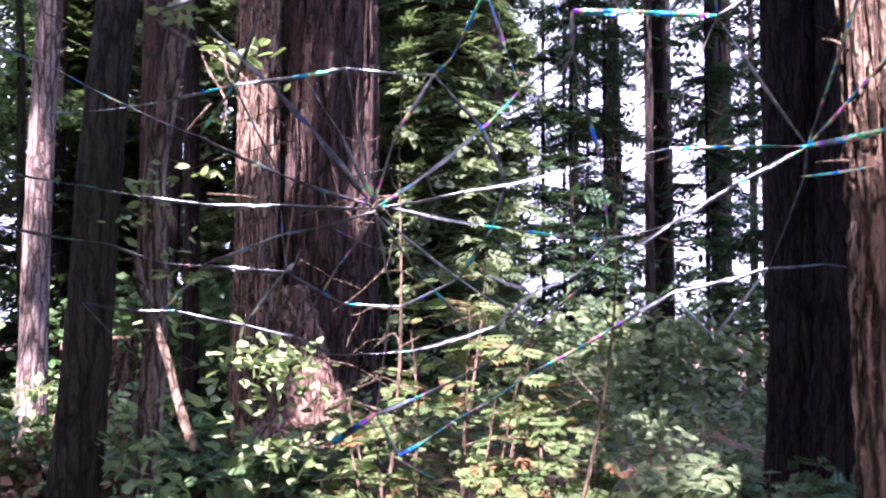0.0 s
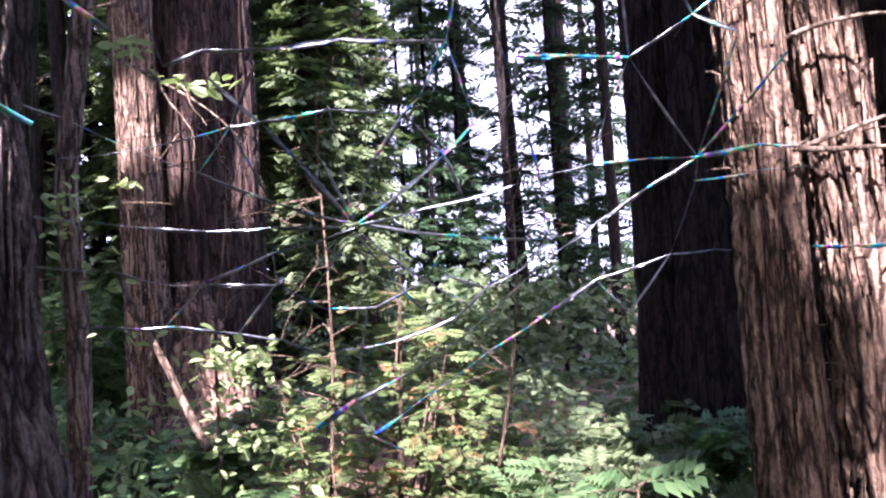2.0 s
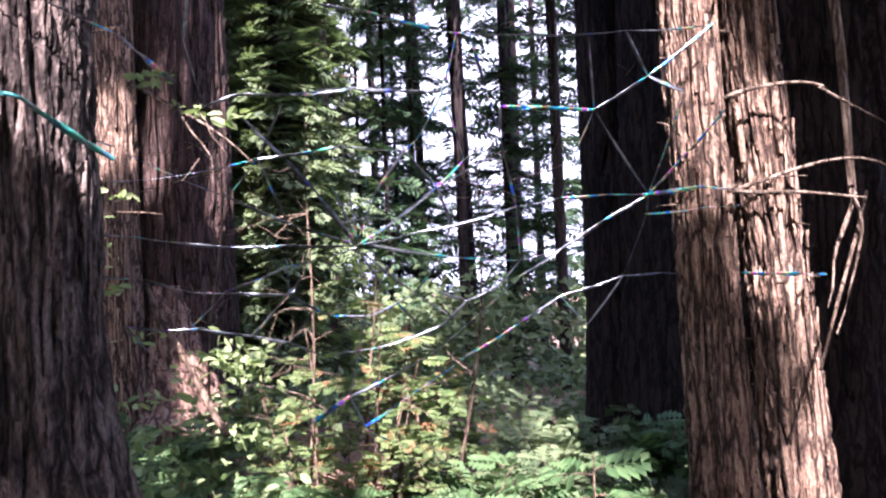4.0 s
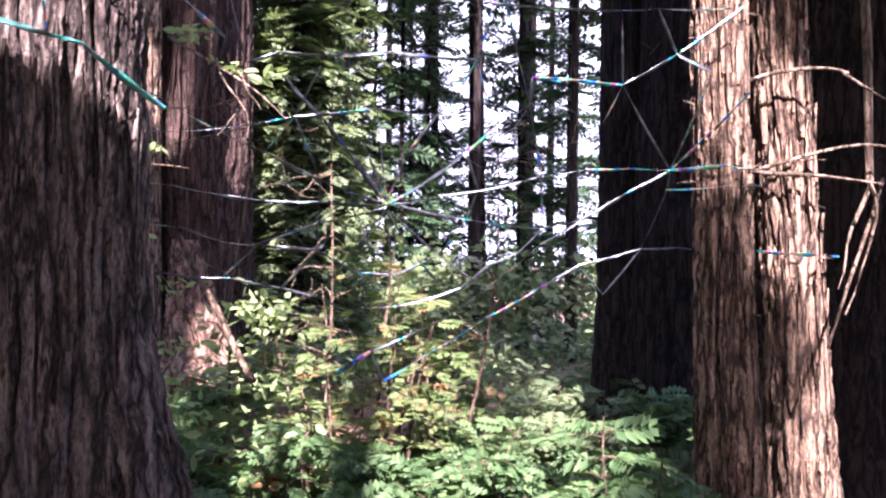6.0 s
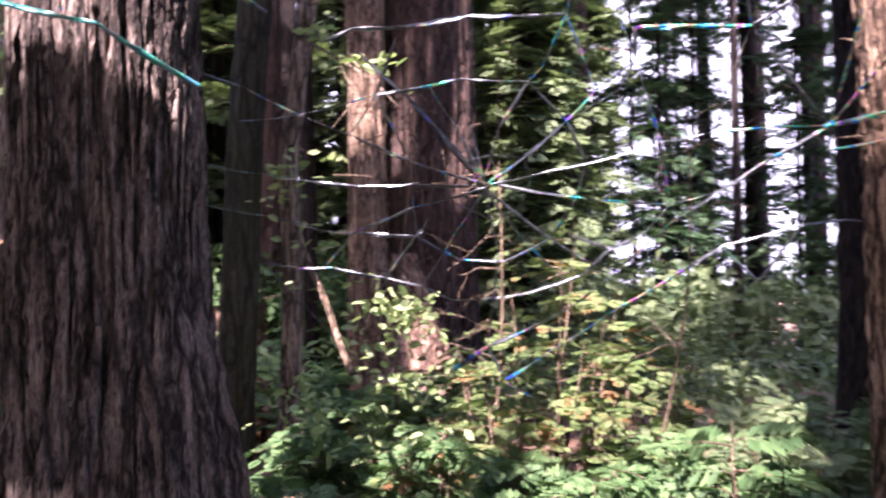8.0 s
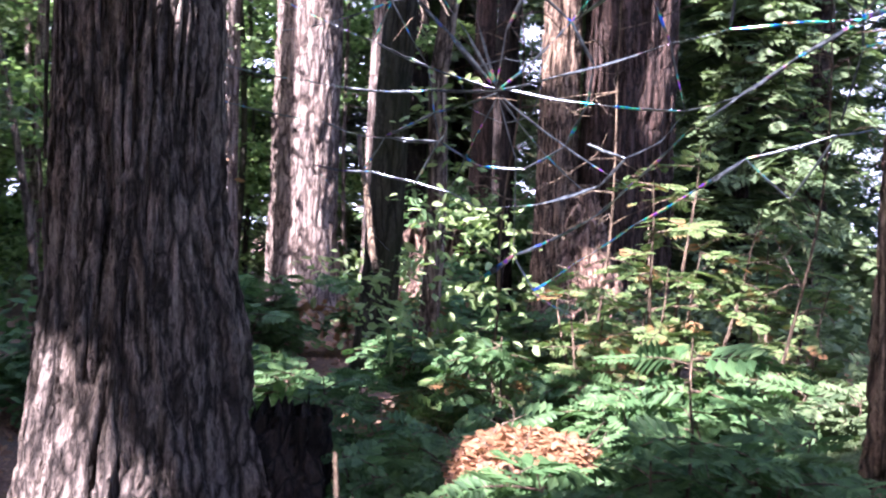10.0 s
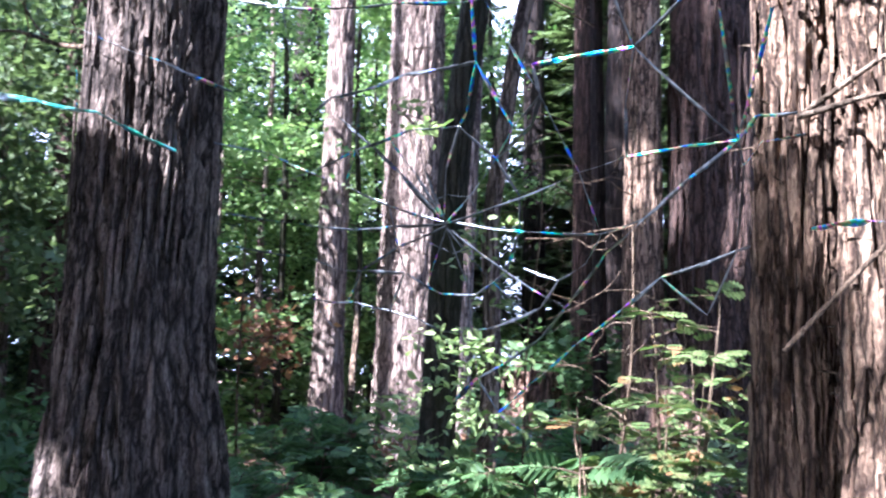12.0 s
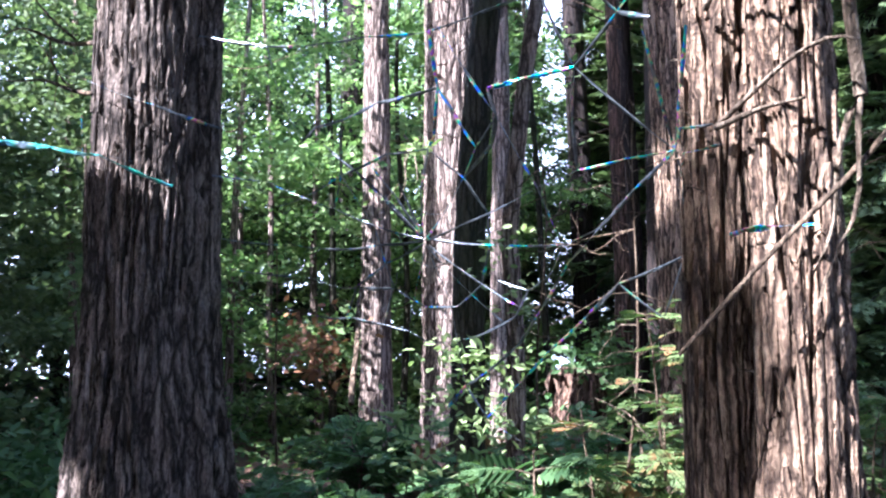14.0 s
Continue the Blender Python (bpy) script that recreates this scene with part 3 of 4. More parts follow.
def crown(name, rng, height, z0, reach, layers, per, spray, mat, parent, template=SPRAY_FAR, sag=0.35, clear=False, density=5):
    roots, ways, lens = [], [], []
    for i in range(layers):
        z = z0 + (height - z0) * (i + rng.uniform(0, 1)) / layers
        t = (z - z0) / (height - z0)
        for a in rng.uniform(0, 2 * np.pi, per):
            roots.append((0, 0, z))
            ways.append((math.cos(a), math.sin(a), rng.uniform(-0.15, 0.3)))
            lens.append(reach * (1.05 - 0.8 * t) * rng.uniform(0.6, 1.2))
    p, d, s, lines = fronds(rng, np.array(roots), np.array(ways), lens, spray, sag, density)
    if clear:
        k = open_to_sun(p + np.array(parent.location))
        p, d, s = p[k], d[k], s[k]
        lines = [l for l in lines if open_to_sun(l[0][1:] + np.array(parent.location)).all()]
    tagged(part(name, mesh(name, *scatter(template, p, d, s, rng, 0.35), mat, False), parent), kind="stuff")
    tagged(part("bough_wood", tubes_mesh("bough_wood", [(l[0][::2] if len(l[0]) > 5 else l[0], 0.012 + 0.006 * reach, 0.004) for l in lines], BARK_SHADE_CHAR, 4), parent), kind="stuff")


def conifer(x, y, height, z0, reach, layers, per, spray, mat, label, r=0.2, clear=False, density=5, sag=0.35, seed=0, group="forest conifers"):
    rng = np.random.RandomState(seed)
    t = thing("conifer", floor(x, y, 0.1), label, "tree", group)
    part("trunk", trunk_mesh("trunk", BARK_SHADE_CHAR, height=height, r0=r, r1=0.03, flare=0.25, furrow=0.015, pitch=10, seg=20, seed=seed, step=0.4, fine_to=6), t)
    crown("crown", rng, height, z0, reach, layers, per, spray, mat, t, clear=clear, density=density, sag=sag)
    return t


# high crowns out of view, added to shade what stands below
for tr, h, z0, reach in ((left_tree, 16, 6.5, 2.6), (twin, 15, 6.5, 2.4), (big, 18, 8.0, 2.8)):
    crown("crown", np.random.RandomState(int(h * 7 + z0)), h, z0, reach, 22, 6, 0.6, NEEDLE_DARK, tr, clear=True, density=5, sag=0.25)

# unseen canopy trees, added over and behind the way to shade the clearing
for i, (x, y, h, z0, reach) in enumerate([(-2.9, -4.6, 17, 6.0, 3.0), (-5.4, -3.0, 18, 5.5, 3.2), (2.9, -5.2, 18, 6.0, 3.1), (-8.5, -5.5, 19, 5.5, 3.4),
                                          (-4.6, -8.6, 22, 9.0, 3.6), (2.3, -9.0, 22, 9.0, 3.6), (4.6, -7.0, 20, 6.0, 3.2), (-9.5, 0.5, 17, 6.5, 3.0),
                                          (-6.6, 1.2, 18, 6.5, 2.8), (5.8, -2.2, 18, 5.0, 3.0), (-4.4, 0.2, 18, 6.5, 3.2), (4.9, 0.6, 18, 6.0, 3.0), (3.4, -3.0, 16, 6.0, 2.8), (-0.9, -7.0, 20, 5.0, 3.0), (-3.8, -6.4, 20, 5.0, 3.0), (0.75, -6.2, 12.2, 5.0, 1.35),
                                          (-2.75, -2.2, 24, 10.0, 3.0), (2.7, -1.7, 15, 6.0, 1.7), (-1.15, -3.2, 9, 4.0, 1.8)]):
    conifer(x, y, h, z0, reach, 30, 8, 0.42, NEEDLE_DARK, "unseen tall redwood added so that its crown shades the clearing", 0.3, True, 9, 0.25, 100 + i)

# unseen ring of conifers, added to hold back light from behind
for i in range(17):
    a = radians(95 + 10.5 * i)
    conifer(0.5 + 13.5 * math.sin(a) + (i % 3) * 0.5, 1.0 + 13.5 * math.cos(a), 12, 0.3, 2.3, 22, 8, 0.6, NEEDLE_DARK, "unseen dark conifer added behind the clearing to cut the light", 0.15, True, 6, 0.3,
            260 + i, "conifers behind the clearing")

# dense dark young conifers and the thin ones against the sky
conifer(-1.45, 10.8, 9, 0.4, 1.15, 40, 9, 0.42, NEEDLE_DARK, "dense dark young conifer behind the web", 0.12, False, 8, 0.3, 140)
conifer(-1.25, 13.2, 12, 0.3, 1.25, 40, 9, 0.45, NEEDLE_DARK, "dense dark young conifer behind the web", 0.14, False, 8, 0.3, 141)
conifer(-2.6, 14.5, 13, 0.5, 1.8, 36, 9, 0.5, NEEDLE_DARK, "dense dark young conifer behind the web", 0.14, False, 7, 0.3, 142)
for i, (x, y, h) in enumerate([(-7.6, 13.6, 14), (-5.6, 14.6, 15), (-10.2, 12.6, 14), (-4.4, 16.6, 16), (-8.6, 15.6, 15), (-3.9, 12.9, 12)]):
    conifer(x, y, h, 0.4, 1.7, 34, 9, 0.5, NEEDLE_DARK, "dense dark conifer behind the pale trunks", 0.15, False, 7, 0.3, 150 + i)
# their crowns stand out of view, added to shade the trunks behind
for i, (x, y) in enumerate([(1.35, 14.2), (3.4, 15.6), (5.0, 13.2)]):
    conifer(x, y, 17, 8.2 + 0.3 * i, 2.6, 22, 8, 0.5, NEEDLE_DARK, "tall thin conifer bare below its high crown", 0.09 + 0.015 * i, False, 6, 0.25, 170 + i)
for i, (x, y, h) in enumerate([(0.1, 16.6, 15), (0.75, 18.6, 16), (2.75, 18.2, 16), (3.6, 17.0, 15), (-0.45, 17.2, 15), (-0.15, 21.0, 18), (0.4, 20.0, 17)]):
    conifer(x, y, h, 0.2, 1.25, 26, 6, 0.34, NEEDLE_FAR, "thin feathery conifer against the bright sky", 0.05, False, 9, 0.4, 190 + i)
FARS = [(2.1, 20.6, 17, 1.0, 2.0), (3.5, 21.5, 17, 1.0, 1.9), (4.9, 19.0, 16, 0.5, 2.0), (1.0, 24.0, 18, 0.5, 1.6), (3.0, 29.0, 20, 0.0, 1.8), (5.2, 27.0, 20, 0.0, 2.6),
        (0.0, 30.0, 22, 0.0, 3.0), (6.8, 24.0, 20, 0.0, 2.6), (7.5, 16.5, 18, 0.5, 2.4), (-3.6, 17.5, 18, 0.5, 2.6), (-6.5, 18.0, 20, 0.5, 2.8), (-9.5, 16.0, 20, 0.5, 2.8),
        (-12.5, 14.0, 20, 0.5, 2.8), (-15.0, 10.0, 20, 0.5, 2.8), (-16.0, 5.5, 20, 0.5, 2.8), (-15, 1.0, 18, 1.0, 2.8), (-3.0, 22.5, 22, 0.0, 3.0), (-12.0, 20.0, 24, 0.0, 3.2),
        (-18.5, 15.0, 24, 0.0, 3.2), (-20.0, 8.0, 24, 0.0, 3.2), (10.5, 13.0, 20, 0.5, 2.8), (9.5, 7.0, 18, 1.0, 2.6), (10.0, 0.0, 18, 1.5, 2.8)]
for i, (x, y, h, z0, reach) in enumerate(FARS):
    conifer(x, y, h, z0, reach, 17 if i < 9 else 30, 6, 0.6 if i < 9 else 0.75, NEEDLE_FAR,
            "conifer with drooping feathery boughs against the bright sky" if i < 9 else "dark conifer of the surrounding forest", 0.16, False, 2.2 if i < 9 else 4.0, 0.45, 200 + i)


# ---------------------------------------------------------------- undergrowth
def shrub(name, x, y, height, width, shoots, mat, label, spray=0.15, seed=0, per=11, density=19, template=SPRAY_BROAD, lean=(0, 0)):
    """A redwood sprout: upright shoots with flat boughs all round."""
    rng = np.random.RandomState(seed)
    t = thing(name, floor(x, y, 0.02), label, "shrub", "redwood sprouts")
    roots, ways, lens, stems = [], [], [], []
    for _ in range(shoots):
        a, q = rng.uniform(0, 2 * np.pi), math.sqrt(rng.uniform(0, 1))
        foot = np.array((math.cos(a) * q * width * 0.35, math.sin(a) * q * width * 0.35, 0))
        h = height * rng.uniform(0.6, 1.05) * (1 - 0.3 * q)
        tip = foot + (math.cos(a) * q * width * 0.3 + lean[0] * h, math.sin(a) * q * width * 0.3 + lean[1] * h, h)
        line = bend(foot, tip, 0, 0.012, 7, rng.randint(9999))
        stems.append((line, 0.008 + 0.006 * height, 0.003))
        for k in range(per):
            u = rng.uniform(0.25, 1.0)
            i = min(5, int(u * 6))
            roots.append(line[i] + (line[i + 1] - line[i]) * (u * 6 - i))
            b = rng.uniform(0, 2 * np.pi)
            ways.append((math.cos(b), math.sin(b), rng.uniform(-0.05, 0.45)))
            lens.append(width * rng.uniform(0.25, 0.55) * (1.15 - 0.6 * u))
    p, d, s, lines = fronds(rng, np.array(roots), np.array(ways), lens, spray, 0.3, density)
    ok = p[:, 2] > 0.01
    tagged(part("foliage", mesh("foliage", *scatter(template, p[ok], d[ok], s[ok], rng, 0.55), mat, False), t), kind="stuff")
    for stem in stems:
        part("stem", tubes_mesh("stem", [stem], TWIG, 6), t)
    tagged(part("twig_wood", tubes_mesh("twig_wood", lines, TWIG, 4), t), kind="stuff")
    return t


GREEN = "redwood sprout with bright green flat sprays"
shrub("redwood_sprout", 1.0, 2.45, 0.85, 1.1, 9, NEEDLE, GREEN, 0.155, 301, 12, 24)
shrub("redwood_sprout", 0.72, 2.9, 1.1, 1.2, 11, NEEDLE, GREEN, 0.14, 302, 11, 24)
shrub("redwood_sprout", -0.1, 3.4, 0.75, 1.0, 8, NEEDLE, GREEN, 0.125, 303, 11, 24)
shrub("redwood_sprout", 0.9, 3.7, 0.7, 1.1, 8, NEEDLE, GREEN, 0.15, 304, 10)
shrub("redwood_sprout", -0.75, 3.9, 0.8, 1.0, 8, NEEDLE, GREEN, 0.14, 305, 10)
shrub("redwood_sprout", 0.3, 4.4, 0.65, 1.3, 8, NEEDLE, GREEN, 0.15, 306, 10)
shrub("redwood_sprout", -1.05, 3.15, 0.75, 0.9, 7, NEEDLE, "low redwood sprout beside the broad trunk", 0.13, 307, 9)
shrub("redwood_sprout", -0.55, 5.5, 2.15, 1.5, 7, NEEDLE_YELLOW, "tall sapling with yellow-green and browning sprays", 0.125, 310, 12, 14)
shrub("redwood_sprout", -0.5, 4.8, 1.4, 1.0, 4, NEEDLE_YELLOW, "sapling with yellow-green and browning sprays", 0.12, 311, 10, 14)
shrub("redwood_sprout", 0.15, 6.2, 1.9, 1.4, 5, NEEDLE_YELLOW, "tall sapling with yellow-green and browning sprays", 0.13, 312, 11, 14)
shrub("redwood_sprout", -1.9, 4.6, 0.9, 1.1, 7, NEEDLE, GREEN, 0.14, 313, 10)
shrub("redwood_sprout", -2.6, 3.9, 0.7, 1.1, 7, NEEDLE, GREEN, 0.14, 314, 10)
shrub("redwood_sprout", 1.3, 5.3, 0.6, 1.3, 8, NEEDLE_DARK, "low redwood sprout with dull green sprays in shade", 0.17, 315, 10)
shrub("redwood_sprout", -2.0, 6.6, 1.0, 1.3, 8, NEEDLE, GREEN, 0.16, 316, 10)
shrub("redwood_sprout", -3.4, 6.9, 1.1, 1.4, 8, NEEDLE, GREEN, 0.17, 317, 10)
shrub("redwood_sprout", -4.6, 5.6, 1.0, 1.5, 8, NEEDLE, GREEN, 0.18, 318, 10)
shrub("redwood_sprout", 1.6, 6.4, 0.7, 1.4, 8, NEEDLE_DARK, "low redwood sprout with dull green sprays in shade", 0.18, 320, 10)
shrub("redwood_sprout", 0.75, 5.2, 0.55, 1.3, 8, NEEDLE_DARK, "low redwood sprout with dull green sprays in shade", 0.17, 321, 10)
shrub("redwood_sprout", 2.2, 5.5, 0.9, 1.2, 7, NEEDLE, GREEN, 0.17, 322, 10)
shrub("redwood_sprout", -0.75, 3.0, 0.5, 0.9, 6, NEEDLE, GREEN, 0.12, 323, 10, 24)
shrub("redwood_sprout", -1.0, 4.35, 0.75, 0.9, 6, NEEDLE_YELLOW, "sprout with yellow-green sprays", 0.16, 324, 10)
shrub("redwood_sprout", -3.6, 3.4, 0.7, 1.4, 8, NEEDLE, GREEN, 0.16, 319, 10)




def litter_mound(x, y, r, h, seed):
    """A rotted stump buried under fallen needles, with dry twigs on it."""
    rr = np.random.RandomState(seed)
    t = thing("litter_mound", floor(x, y, 0.05), "low mound of rust-brown fallen needles over a rotten stump", "mound")
    a = np.linspace(0, 2 * np.pi, 40, endpoint=False)
    v = []
    for q in np.linspace(1.25, 0.0, 16):
        z = h * (1 - min(1.0, (q / 1.2)) ** 5)
        v += [(r * q * math.cos(b) * (1 + 0.15 * noise.noise((math.cos(b), math.sin(b), 2.0))), r * q * math.sin(b), z + 0.05 * noise.noise((q * math.cos(b) * 4, q * math.sin(b) * 4, 1.0)))
              for b in a]
    part("mound_body", mesh("mound_body", v, grid_faces(16, 40), RUST), t)
    n = 1800
    b, q = rr.uniform(0, 2 * np.pi, n), np.sqrt(rr.uniform(0, 0.85, n))
    p = np.column_stack([r * q * np.cos(b), r * q * np.sin(b), h * (1 - (q / 1.2) ** 5) + 0.012])
    tagged(part("needles", mesh("needles", *scatter(LEAF_FAR, p, rr.normal(0, 1, (n, 3)) * (1, 1, 0.25), rr.uniform(0.02, 0.055, n), rr, 0.4), DRY, False), t), kind="stuff")
    for k in range(9):
        c = np.array((rr.uniform(-0.7, 0.7) * r, rr.uniform(-0.7, 0.5) * r, h * 0.97))
        d = np.array((rr.normal(), rr.normal(), rr.uniform(0, 0.4)))
        part("twig", tubes_mesh("twig", [(bend(c, c + d / np.linalg.norm(d) * rr.uniform(0.15, 0.35), 0, 0.008, 6, k), 0.005, 0.002)], DEADWOOD, 5), t)


litter_mound(0.05, 2.88, 0.36, 0.58, 331)
shrub("redwood_seedling", 0.77, 1.04, 1.12, 0.5, 1, NEEDLE, "thin green redwood seedling on its own stem", 0.11, 330, 7, 26)


def stump(x, y, r, h, seed, label, mat):
    t = thing("tree_stump", floor(x, y, 0.05), label, "stump")
    part("trunk", trunk_mesh("trunk", mat, height=h, r0=r, r1=r * 0.75, flare=0.8, flare_h=0.25, furrow=0.06, pitch=9, seg=90, seed=seed, step=0.03, fine_to=h,
                                   lean=(0.12, 0.05), burls=((0.2, -0.7, 0.16, 0.14), (0.45, -1.8, 0.12, 0.09))), t)
    rr = np.random.RandomState(seed)
    a = np.linspace(0, 2 * np.pi, 24, endpoint=False)
    rings = [np.column_stack([q * r * 0.78 * np.cos(a), q * r * 0.78 * np.sin(a), h - 0.06 + rr.uniform(-0.25, 0.16, 24)]) for q in (1.0, 0.7, 0.4, 0.02)]
    part("broken_top", mesh("broken_top", np.concatenate(rings), grid_faces(4, 24), mat), t)


stump(-1.1, 2.62, 0.2, 0.62, 51, "charred dark stump against the broad redwood", BARK_SHADE_CHAR)

stump(-4.93, 9.03, 0.42, 1.3, 57, "broken reddish stump with shaggy bark coloured as if sunlit", BARK_BURL)


def thicket(name, centres, spread, n, leaf, mat, label, seed, template=LEAF_FAR):
    rng = np.random.RandomState(seed)
    p, d, s = clumps(rng, n, centres, spread, leaf)
    k = p[:, 2] > np.array([ground_z(a, b) for a, b in p[:, :2]])
    ob = new(name, mesh(name, *scatter(template, p[k], d[k], s[k], rng, 0.7), mat, False))
    tagged(ob, label, "undergrowth", kind="stuff")


rng = np.random.RandomState(77)
c = [(rng.uniform(-14, -7.2), rng.uniform(2.5, 14), rng.uniform(0.0, 9.0)) for _ in range(420)]
# split by bearing: dark leaves stand in for shade, bright ones for sun
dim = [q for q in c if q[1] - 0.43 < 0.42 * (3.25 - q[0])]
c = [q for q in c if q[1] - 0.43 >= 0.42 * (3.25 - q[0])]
thicket("shade_toned_thicket", dim + [(rng.uniform(-12, -5.5), rng.uniform(-1, 4), rng.uniform(0.0, 5.0)) for _ in range(60)], (0.5, 0.5, 0.12), 38000, 0.125, NEEDLE_DARK,
        "thicket beyond the broad trunk, dark green in place of shade", 400)
thicket("sun_toned_thicket", c[::2], (0.5, 0.5, 0.10), 62000, 0.125, BROAD, "sunlit broad-leaved thicket, its green brightened to carry the sun", 401)
c = [(rng.uniform(-7.5, -3.4), rng.uniform(0.6, 3.6), rng.uniform(0.0, 0.7)) for _ in range(50)]
thicket("low_thicket", c, (0.35, 0.35, 0.2), 6000, 0.12, NEEDLE, "low green undergrowth behind the broad trunk", 405)
c = [(rng.uniform(-6.5, -3), rng.uniform(9.5, 13.5), rng.uniform(0.0, 1.6)) for _ in range(50)]
thicket("low_thicket", c, (0.4, 0.4, 0.25), 7000, 0.15, NEEDLE, "low green undergrowth between the trunks", 402)
c = [(rng.uniform(-3, 7), rng.uniform(12, 19), rng.uniform(-1.2, 1.0)) for _ in range(80)]
thicket("dark_thicket", c, (0.6, 0.6, 0.35), 14000, 0.2, NEEDLE_DARK, "dark low undergrowth under the far conifers", 403)
c = [(rng.uniform(-1.5, 4.5), rng.uniform(6.6, 11.5), rng.uniform(0.0, 0.6)) for _ in range(70)]
thicket("low_thicket", c, (0.4, 0.4, 0.14), 6500, 0.12, NEEDLE_DARK, "low green undergrowth in the shade behind the web", 406)
c = [(rng.uniform(-21, -13.5), rng.uniform(-2, 17), rng.uniform(-0.5, 5.5)) for _ in range(160)]
thicket("dark_thicket", c, (0.8, 0.8, 0.3), 26000, 0.32, NEEDLE_DARK, "dark mass of undergrowth far beyond the trunks", 407)
c = [(rng.uniform(-2.5, -2.1), rng.uniform(5.35, 5.65), rng.uniform(1.7, 2.6)) for _ in range(9)]
thicket("leafy_sprig", c, (0.09, 0.09, 0.03), 70, 0.09, BROAD_LIGHT, "bright broad leaves sprouting from the slim trunk", 408, LEAF)
c = [(-1.42 + 0.62 * q, 3.85 - 0.3 * q, 2.93 - 0.4 * q + rng.uniform(-0.05, 0.08)) for q in (0.0, 0.12, 0.3, 0.45, 0.8, 1.0)]
thicket("leafy_sprig", c, (0.04, 0.04, 0.02), 42, 0.075, BROAD_LIGHT, "few yellow-green leaves on the forked dead twigs", 409, LEAF)
c = [(rng.uniform(-1.75, -0.8), rng.uniform(3.6, 4.4), rng.uniform(0.6, 1.6)) for _ in range(34)]
thicket("pale_leaf_bush", c, (0.1, 0.1, 0.04), 430, 0.075, BROAD_LIGHT, "pale yellow-green broad leaves lit by the sun", 404, LEAF)

c = [(rng.uniform(-4.3, -2.9), rng.uniform(6.1, 7.0), rng.uniform(0.2, 1.0)) for _ in range(30)]
thicket("pale_leaf_bush", c, (0.13, 0.13, 0.05), 420, 0.1, BROAD_LIGHT, "pale leaves of a low bush under the mossy tree", 410, LEAF)
c = [(rng.uniform(-4.2, -2.8), rng.uniform(6.0, 7.2), rng.uniform(0.05, 0.5)) for _ in range(20)]
thicket("dry_brush", c, (0.2, 0.2, 0.1), 700, 0.11, DRY, "dry tan leaves and brush on the sunny floor", 411)
c = [(-6.6 + rng.uniform(-0.3, 0.3), 6.0 + rng.uniform(-0.2, 0.2), rng.uniform(0.9, 1.9)) for _ in range(9)]
thicket("dry_brush", c, (0.2, 0.2, 0.14), 230, 0.13, DRY, "hanging clump of dead brown sprays at the thicket's edge", 412)

# fallen needles, dry leaves and twigs on the floor
p = np.column_stack([rng.uniform(-5, 4.5, 9000), rng.uniform(0.5, 10, 9000), np.zeros(9000)])
p[:, 2] = [ground_z(a, b) + 0.008 for a, b in p[:, :2]]
ob = new("leaf_litter", mesh("leaf_litter", *scatter(LEAF_FAR, p, rng.normal(0, 1, (9000, 3)) * (1, 1, 0.2), rng.uniform(0.03, 0.1, 9000), rng, 0.4), DRY, False))
tagged(ob, "scattered dry brown leaves and needles on the floor", "leaf litter", kind="stuff")


# ---------------------------------------------------------------- the web of tape
def web_y(x, z):
    return 4.10 + 0.175 * x - 0.445 * z


web = thing("web_sculpture", (-0.32, 3.0, 2.0), "giant spider web of silver holographic tape tied between the trunks", "sculpture")
HUB = np.array((-0.32, 3.0, 2.0))
knots = [0]


def ribbon(pts, width=0.014, mat=None, flat=False):
    """One length of tape through points (x, z of the web, or x, y, z), twisting as it goes."""
    knots[0] += 1
    rng = np.random.RandomState(500 + knots[0])
    p = np.array([(a[0], web_y(*a), a[1]) if len(a) == 2 else a for a in pts], float) - HUB
    line, wide = [], []
    for a, b in zip(p[:-1], p[1:]):
        n = max(4, int(np.linalg.norm(b - a) / 0.02))
        t = np.linspace(0, 1, n, endpoint=False)[:, None]
        q = a + (b - a) * t
        q[:, 2] -= (0.02 * np.linalg.norm(b - a) * 4 * t * (1 - t))[:, 0]
        line.append(q)
        wide.append(width * rng.uniform(0.5, 1.15) * (0.35 + 0.65 * np.sin(np.pi * t[:, 0]) ** 0.6))
    line.append(p[-1:])
    wide.append([width * 0.4])
    line, wide = np.concatenate(line), np.concatenate(wide)
    along = np.gradient(line, axis=0)
    along /= np.linalg.norm(along, axis=1, keepdims=True) + 1e-9
    side = np.cross(along, (0, 1.0, 0.15))
    side /= np.linalg.norm(side, axis=1, keepdims=True) + 1e-9
    face = np.cross(side, along)
    s = np.cumsum(np.r_[0, np.linalg.norm(np.diff(line, axis=0), axis=1)])
    tw = rng.uniform(-0.6, 0.6) * (not flat) + rng.uniform(-4, 4) * s * (not flat) + 0.3 * np.interp(s, np.arange(0, s[-1] + 0.05, 0.05), rng.normal(0, 1, len(np.arange(0, s[-1] + 0.05, 0.05)))) + 0.5 * np.sin(s * rng.uniform(3, 7) + rng.uniform(0, 6))
    w = np.cos(tw)[:, None] * side + np.sin(tw)[:, None] * face
    nrm = np.cross(along, w)
    corner = [line + w * wide[:, None] + nrm * 0.0004, line + w * wide[:, None] - nrm * 0.0004,
              line - w * wide[:, None] - nrm * 0.0004, line - w * wide[:, None] + nrm * 0.0004]
    v = np.stack(corner, 1).reshape(-1, 3)
    part("ribbon", mesh("ribbon", v, grid_faces(len(line), 4), mat or TAPE, True), web)


R, H2 = TAPE_BRIGHT, (1.13, 2.21)
